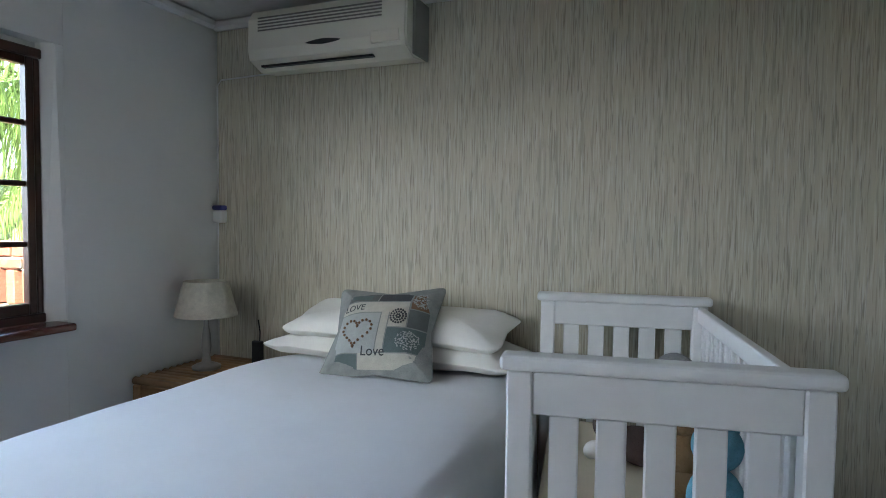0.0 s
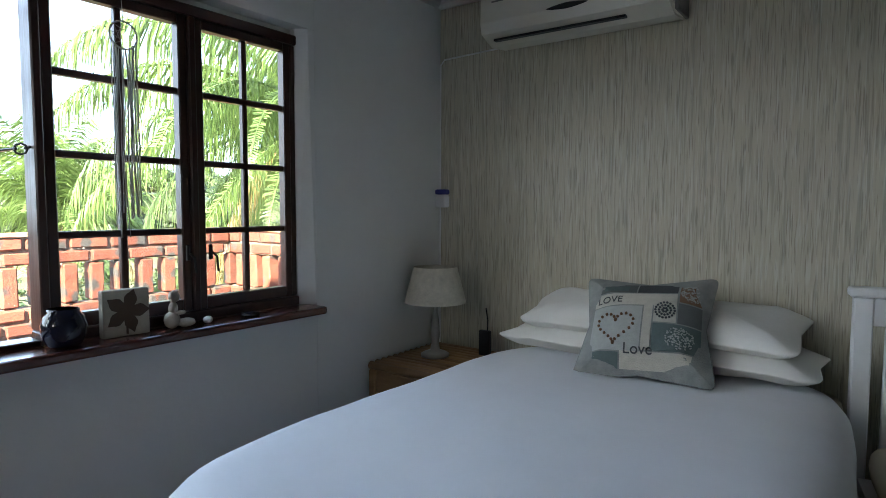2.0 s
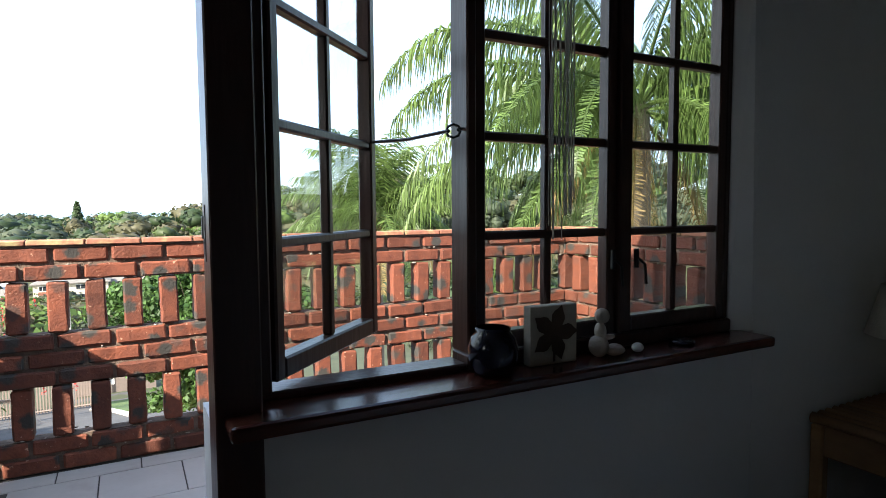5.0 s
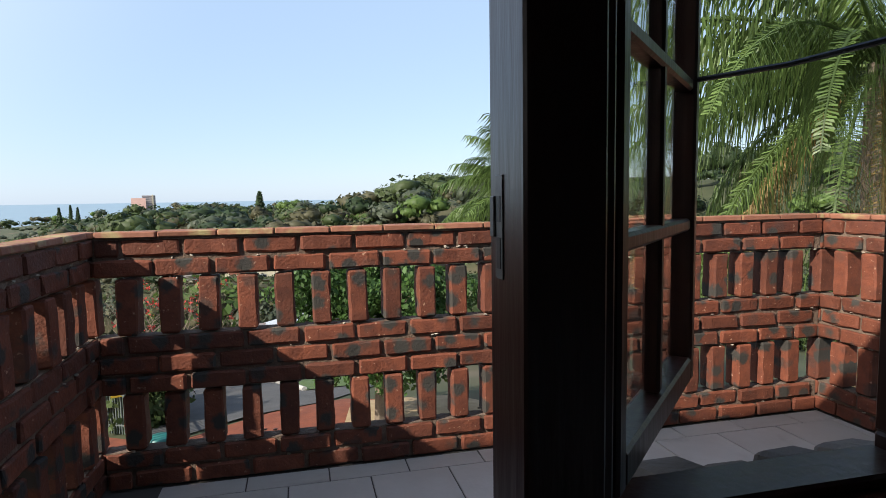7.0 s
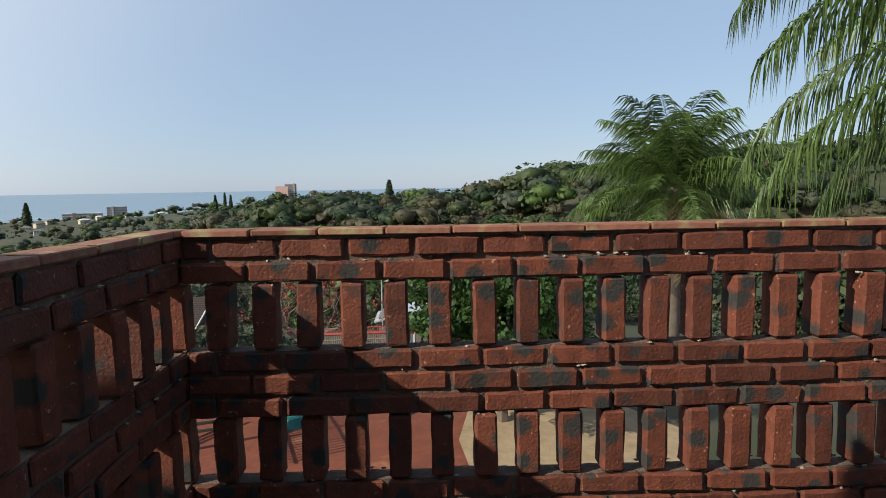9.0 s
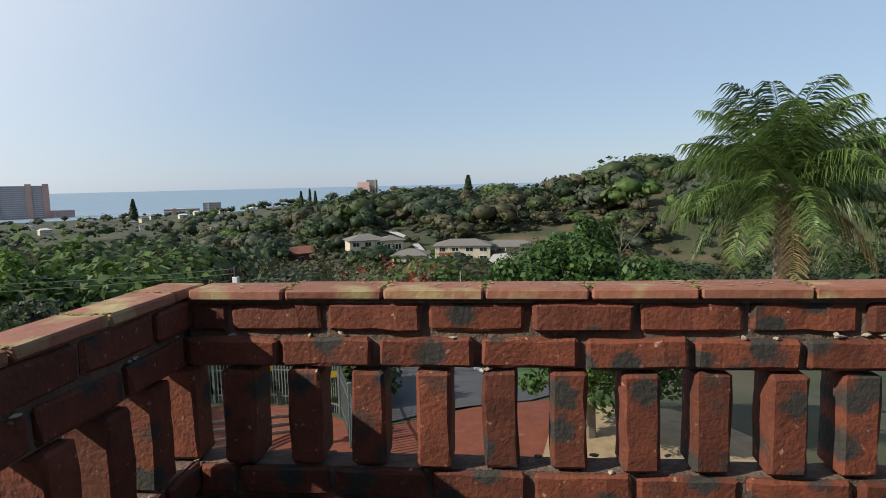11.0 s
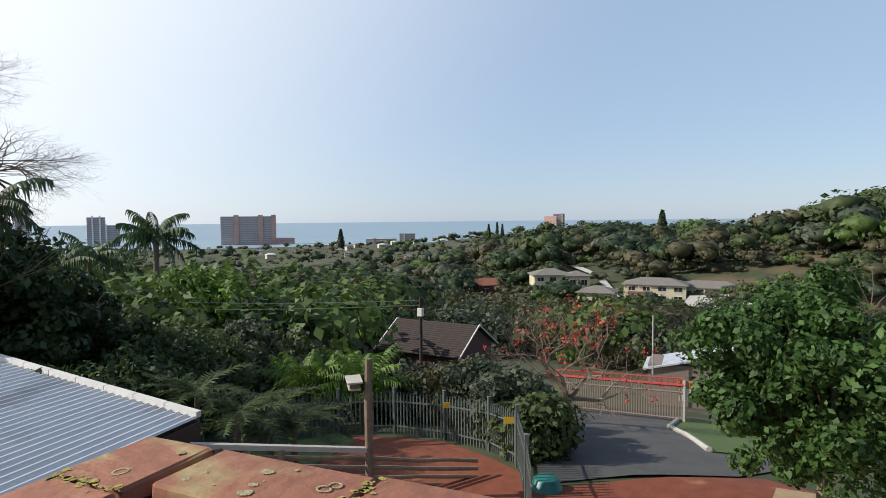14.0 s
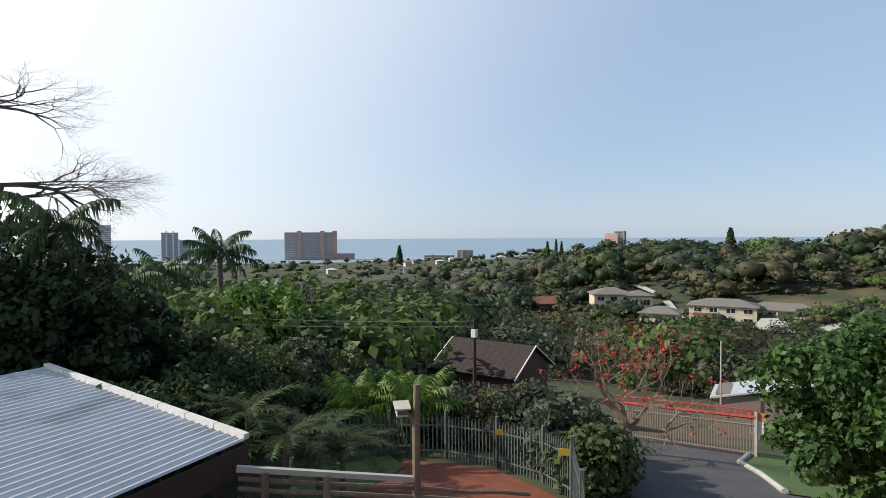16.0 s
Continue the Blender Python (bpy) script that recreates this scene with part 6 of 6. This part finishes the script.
patch("pavement_red_soil", "bare red soil terrace inside the palisade fence", "soil", [pv(134, 9), pv(131, 15.5), pv(122, 18.2), pv(113.5, 16.7), pv(106.5, 13.6), pv(103, 12.6), pv(95, 13.6), pv(84, 15.5), pv(72, 14.5), pv(70, 7), pv(95, 5), pv(115, 4.5)], 0.05, M_red)
patch("road_drive", "grey asphalt drive sloping down to the gate", "road", [pv(103.5, 12.9), pv(106, 17), pv(103.5, 29.5), pv(88.5, 31), pv(86, 25), pv(80, 19), pv(86, 15.3), pv(95, 13.9)], 0.04, M_asphalt)
patch("grass_verge", "green lawn verge beside the drive", "lawn", [pv(92.0, 23.5), pv(91.3, 28.5), pv(82, 29), pv(74, 20), pv(88.5, 18.0)], 0.075, M_grass)
patch("grass_garden", "green grass corner under the tree ferns", "lawn", [pv(135, 10), pv(133.5, 17), pv(124, 19), pv(122.5, 17), pv(129.5, 13)], 0.075, M_grass)
patch("pavement_dry_ground", "dry straw-coloured ground below the balcony", "ground", [pv(84, 11.0), pv(83, 14.6), pv(72, 15.5), pv(60, 13), pv(56, 5), pv(74, 6)], 0.09, M_dry)
bm = bmesh.new()
pts = [pv(92.2, 23.4), pv(91.4, 28.4)]
tube(bm, [(px, py, gz(px, py) + 0.08) for px, py in pts], 0.10, 6)
pts = [pv(92.2, 23.4), pv(90.5, 20.5), pv(88.6, 18.1)]
tube(bm, [(px, py, gz(px, py) + 0.08) for px, py in pts], 0.10, 6)
tagged(finish("kerb", bm, M_conc), "pale concrete kerb round the lawn verge", "kerb", kind="structure")
patch("road_hill", "pale road climbing the opposite hillside", "road", [pv(97.8, 137), pv(99.2, 160), pv(101.7, 185), pv(101.0, 185), pv(98.6, 160), pv(97.0, 137)], 0.9, M_conc)
patch("road_court", "pale forecourt before the terrace houses", "road", [pv(91.7, 131), pv(91.0, 138), pv(86, 140), pv(84, 133), pv(88, 129)], 0.9, M_conc)

# palisade fence
M_pal = mat("grey_green_steel", (0.10, 0.12, 0.11), 0.6, scale=8)
fence = thing("palisade_fence", "grey steel palisade fence with pointed pales round the soil terrace", "fence")
line = [pv(129.5, 19.0), pv(124, 19.0), pv(118.5, 18.6), pv(113.5, 17.2), pv(109.0, 15.6), pv(106.2, 14.0), pv(105.2, 11.8), pv(104.6, 10.2)]
pale_me = bpy.data.meshes.new("pale")
bm = bmesh.new()
box(bm, -0.022, -0.012, 0, 0.022, 0.012, 1.25)
box(bm, -0.014, -0.010, 1.25, 0.014, 0.010, 1.33, bevel=0.006)
bm.to_mesh(pale_me)
bm.free()
pale_me.materials.append(M_pal)
post_me = bpy.data.meshes.new("fence_post")
bm = boxbm(-0.05, -0.05, -0.3, 0.05, 0.05, 1.5, bevel=0.008)
bm.to_mesh(post_me)
bm.free()
post_me.materials.append(M_pal)
for (xa, ya), (xb, yb) in zip(line, line[1:]):
    n_p = int(math.hypot(xb - xa, yb - ya) / 0.135)
    a = math.degrees(math.atan2(yb - ya, xb - xa))
    for k in range(n_p):
        f = k / n_p
        px, py = xa + (xb - xa) * f, ya + (yb - ya) * f
        o = new("fence_post" if k == 0 else "pale", post_me if k == 0 else pale_me)
        o.parent = fence
        o.matrix_basis = pose(px, py, gz(px, py) + 0.02, 0, 0, a)
    for zz in (0.25, 1.05):
        bm = bmesh.new()
        tube(bm, [(xa, ya, gz(xa, ya) + zz), (xb, yb, gz(xb, yb) + zz)], 0.025, 4)
        part("fence_rail", bm, M_pal, fence)

# gate, sign and shed roof
M_gate = mat("brown_galvanised_gate", (0.22, 0.17, 0.14), 0.6, scale=5)
M_redp = mat("red_painted_steel", (0.42, 0.05, 0.04), 0.5, scale=5)
gate = thing("sliding_gate", "tall slatted steel gate across the drive with a red top rail", "gate")
(ga, gb), (gc, gd) = pv(102.6, 28.6), pv(91.0, 27.0)
n_g = 52
bar_me = bpy.data.meshes.new("gate_bar")
bm = boxbm(-0.028, -0.015, 0.08, 0.028, 0.015, 1.55)
bm.to_mesh(bar_me)
bm.free()
bar_me.materials.append(M_gate)
a = math.degrees(math.atan2(gd - gb, gc - ga))
for k in range(n_g + 1):
    px, py = ga + (gc - ga) * k / n_g, gb + (gd - gb) * k / n_g
    o = new("gate_bar", bar_me)
    o.parent = gate
    o.matrix_basis = pose(px, py, gz(px, py) + 0.03, 0, 0, a)
for zz, r_, m in ((0.2, 0.04, M_gate), (1.35, 0.04, M_gate), (1.66, 0.07, M_redp), (1.95, 0.03, M_redp)):
    bm = bmesh.new()
    tube(bm, [(ga, gb, gz(ga, gb) + zz), (gc, gd, gz(gc, gd) + zz)], r_, 6)
    part("gate_rail", bm, m, gate)
for k in range(0, n_g + 1, 2):
    px, py = ga + (gc - ga) * k / n_g, gb + (gd - gb) * k / n_g
    part("red_spike", boxbm(px - 0.02, py - 0.02, gz(px, py) + 1.7, px + 0.02, py + 0.02, gz(px, py) + 2.0), M_redp, gate)
sg = thing("gate_sign", "white sign board with blue square and orange strip", "sign", (gc, gd, gz(gc, gd)), rz=a)
part("sign_post", boxbm(-0.05, -0.05, 0, 0.05, 0.05, 1.9), M_conc, sg)
part("sign_board", boxbm(-0.28, 0.06, 0.95, 0.28, 0.08, 1.5), M_whitew, sg)
part("sign_strip", boxbm(-0.36, 0.06, 1.52, 0.36, 0.08, 1.85), mat("orange_sign_paint", (0.55, 0.20, 0.09), 0.6), sg)
part("sign_mark", boxbm(-0.12, 0.081, 1.08, 0.12, 0.085, 1.34), mat("blue_sign_paint", (0.06, 0.16, 0.42), 0.6), sg)
px, py = pv(90.6, 33)
sh = thing("shed", "small shed with a pale grey pitched metal roof behind the gate", "shed", (px, py, gz(px, py)), rz=90)
part("shed_wall", boxbm(-2.0, -1.2, -0.5, 2.0, 1.2, 2.3), M_gate, sh)
bm = boxbm(-2.3, -1.4, 0, 2.3, 1.4, 0.08)
bmesh.ops.transform(bm, matrix=pose(0, 0, 2.55, 0, -14, 0), verts=bm.verts)
part("shed_roof", bm, mat("pale_metal_roof", (0.45, 0.47, 0.50), 0.4, scale=3), sh)

# power pole and wires
px, py = pv(115.8, 24)
pole = thing("power_pole", "dark timber power pole with a white box near the top", "pole", (px, py, gz(px, py)))
gzp = gz(px, py)
bm = bmesh.new()
tube(bm, [(0, 0, -0.5), (0, 0, -1.85 - gzp)], [0.085, 0.065], 10)
part("pole_shaft", bm, mat("dark_creosoted_timber", (0.045, 0.032, 0.026), 0.9, scale=8), pole)
part("meter_box", boxbm(-0.11, -0.11, -2.62 - gzp, 0.11, 0.11, -2.28 - gzp, bevel=0.02), M_whitew, pole)
wr = thing("overhead_wire", "thin overhead power wires across the valley", "wire")
for za, zb in ((-1.95, -2.8), (-2.15, -3.3)):
    qx, qy = pv(150, 46)
    bm = bmesh.new()
    tube(bm, [(px + (qx - px) * k / 12, py + (qy - py) * k / 12, za + (zb - za) * k / 12 - 1.6 * (k / 12) * (1 - k / 12)) for k in range(13)], 0.014, 4)
    part("wire", bm, M_pal, wr)
px, py = pv(93.8, 31)
bm = bmesh.new()
tube(bm, [(px, py, gz(px, py) - 0.3), (px, py, gz(px, py) + 4.6)], [0.05, 0.03], 6)
tagged(finish("flag_pole", bm, M_conc), "thin pale pole standing beside the gate", "pole")

# carport with a corrugated roof
M_sheet = mat("galvanised_sheet", (0.60, 0.61, 0.62), 0.5, metal=0.1, dark=(0.50, 0.51, 0.52), scale=1.2, stretch=(0.4, 2.5, 1), second=(0.36, 0.35, 0.34), second_scale=0.8, second_lo=0.58, second_hi=0.75)
M_fascia = mat("dark_brown_fascia", (0.045, 0.025, 0.022), 0.6, scale=6)
car = thing("carport", "carport roofed with grey corrugated sheets on dark timber", "carport")
O = Vector((-8.01, -8.67, -2.42))                   # outer corner of the roof
U = (Vector((-7.84, -15.34, -1.68)) - O)              # along the white edge, uphill
V = (Vector((-4.66, -8.39, -2.25)) - O)
V = Vector((V.x, V.y, 0.0)).normalized() * 9.0
N = U.cross(V).normalized()
N = N if N.z > 0 else -N
pitch, nV, nU = 0.20, int(U.length / 0.20 * 6), 2
v, f = [], []
for i in range(nV + 1):
    for j in range(nU + 1):
        p = O + U * (i / nV) + V * (j / nU) + N * (0.040 * math.sin(2 * math.pi * i / 6))
        v.append(p[:])
for i in range(nV):
    for j in range(nU):
        k = i * (nU + 1) + j
        f.append((k, k + 1, k + nU + 2, k + nU + 1))
me = bpy.data.meshes.new("corrugated_sheet")
me.from_pydata(v, [], f)
for p in me.polygons:
    p.use_smooth = True
me.materials.append(M_sheet)
o = new("corrugated_sheet", me)
o.parent = car
for k in range(8):
    bm = bmesh.new()
    p, q = O + U * (k / 8) - V.normalized() * 0.04, O + U * ((k + 0.97) / 8) - V.normalized() * 0.04
    tube(bm, [p + N * 0.06, q + N * 0.06], 0.085, 4)
    part("white_flashing", bm, M_whitew, car)
bm = bmesh.new()
for p, q in ((O - V.normalized() * 0.05, O + U), (O - U.normalized() * 0.04, O + V)):
    vv = [bm.verts.new(a) for a in (p + Vector((0, 0, -0.06)), q + Vector((0, 0, -0.06)), q + Vector((0, 0, -0.62)), p + Vector((0, 0, -0.62)))]
    g = bmesh.ops.extrude_face_region(bm, geom=[bm.faces.new(vv)])
    off = (Vector((0, 0, 1)).cross(q - p)).normalized() * 0.03
    bmesh.ops.translate(bm, vec=off, verts=[e for e in g["geom"] if isinstance(e, bmesh.types.BMVert)])
part("fascia", bm, M_fascia, car)
for p in (O + U * 0.04 + V * 0.05, O + U * 0.5 + V * 0.05, O + U * 0.04 + V * 0.9, O + U * 0.95 + V * 0.05):
    part("carport_post", boxbm(p.x - 0.06, p.y - 0.06, gz(p.x, p.y) - 0.2, p.x + 0.06, p.y + 0.06, p.z - 0.05), M_fascia, car)

# timber screen of rough slats, with a post that carries a wooden bird feeder
M_slat = mat("weathered_round_timber", (0.26, 0.19, 0.13), 0.9, dark=(0.14, 0.10, 0.07), scale=6, stretch=(1, 1, 1), rand=0.25)
M_paint = mat("pale_worn_plank", (0.50, 0.46, 0.40), 0.85, scale=5)
scr = thing("timber_screen", "screen of rough horizontal timber slats with a pale top plank", "fence")
A, B = Vector((-7.56, -8.37, -2.76)), Vector((-10.27, -6.20, -3.50))
D = (B - A)
E_ = B + D.normalized() * 2.7
part("top_plank", boxbm(-0.02, -0.06, -0.05, D.length, 0.06, 0.05, m=Matrix.Translation(A) @ D.to_track_quat("X", "Z").to_matrix().to_4x4()), M_paint, scr)
for k in range(7):
    bm = bmesh.new()
    dz = -0.2 - k * 0.19
    stop = E_ if k < 5 else B
    P = [A.lerp(stop, i / 8) + Vector((rng.uniform(-.02, .02), rng.uniform(-.02, .02), dz + rng.uniform(-.018, .018))) for i in range(9)]
    tube(bm, P, [0.046 + rng.uniform(-.008, .008) for i in range(9)], 7)
    part("slat", bm, M_slat, scr)
for f_ in (0.12, 0.45):
    p = A.lerp(B, f_)
    part("screen_post", boxbm(p.x - 0.05, p.y + 0.03, gz(p.x, p.y) - 0.2, p.x + 0.05, p.y + 0.13, p.z - 0.04), M_slat, scr)
fp = thing("feeder_post", "round timber post with a small wooden bird feeder", "post", (B.x, B.y, gz(B.x, B.y)))
g0 = gz(B.x, B.y)
bm = bmesh.new()
tube(bm, [(0, 0, -0.3), (0.02, 0, -2.5 - g0), (-0.02, 0, -1.56 - g0)], [0.09, 0.08, 0.07], 10)
part("post_shaft", bm, M_slat, fp)
fd = new("bird_feeder")
fd.parent = fp
fd.matrix_basis = pose(0.12, -0.28, -2.05 - g0, 0, 8, 40) @ Matrix.Diagonal((1.35, 1.35, 1.35, 1))
part("feeder_tray", boxbm(-0.13, -0.09, -0.09, 0.13, 0.09, -0.06), M_paint, fd)
part("feeder_roof", boxbm(-0.16, -0.12, 0.03, 0.16, 0.12, 0.055), M_paint, fd)
part("feeder_side", boxbm(-0.12, -0.08, -0.06, -0.09, 0.08, 0.03), M_slat, fd)
part("feeder_side", boxbm(0.09, -0.08, -0.06, 0.12, 0.08, 0.03), M_slat, fd)

# a teal tub at the edge of the drive
px, py = pv(103.3, 12.6)
tub = thing("teal_tub", "upturned teal plastic tub on the ground", "tub", (px, py, gz(px, py) + 0.04))
bm = bmesh.new()
lathe(bm, [(0.36, 0), (0.37, 0.03), (0.33, 0.05), (0.27, 0.24), (0.24, 0.26), (0.0, 0.26)], 20)
part("tub_body", bm, mat("teal_plastic", (0.02, 0.16, 0.14), 0.45), tub, smooth=True)
# yellow warning tags on the fence
for yaw, d in ((113.2, 17.0), (107.0, 14.2)):
    px, py = pv(yaw, d)
    tg = tagged(finish("warning_tag", boxbm(-0.13, -0.006, 0, 0.13, 0.006, 0.17, bevel=0.003), mat("yellow_sign_paint", (0.62, 0.40, 0.03), 0.6)), "small yellow warning tag fixed to the fence", "sign")
    tg.matrix_basis = pose(px, py, gz(px, py) + 1.0, 0, 0, yaw)
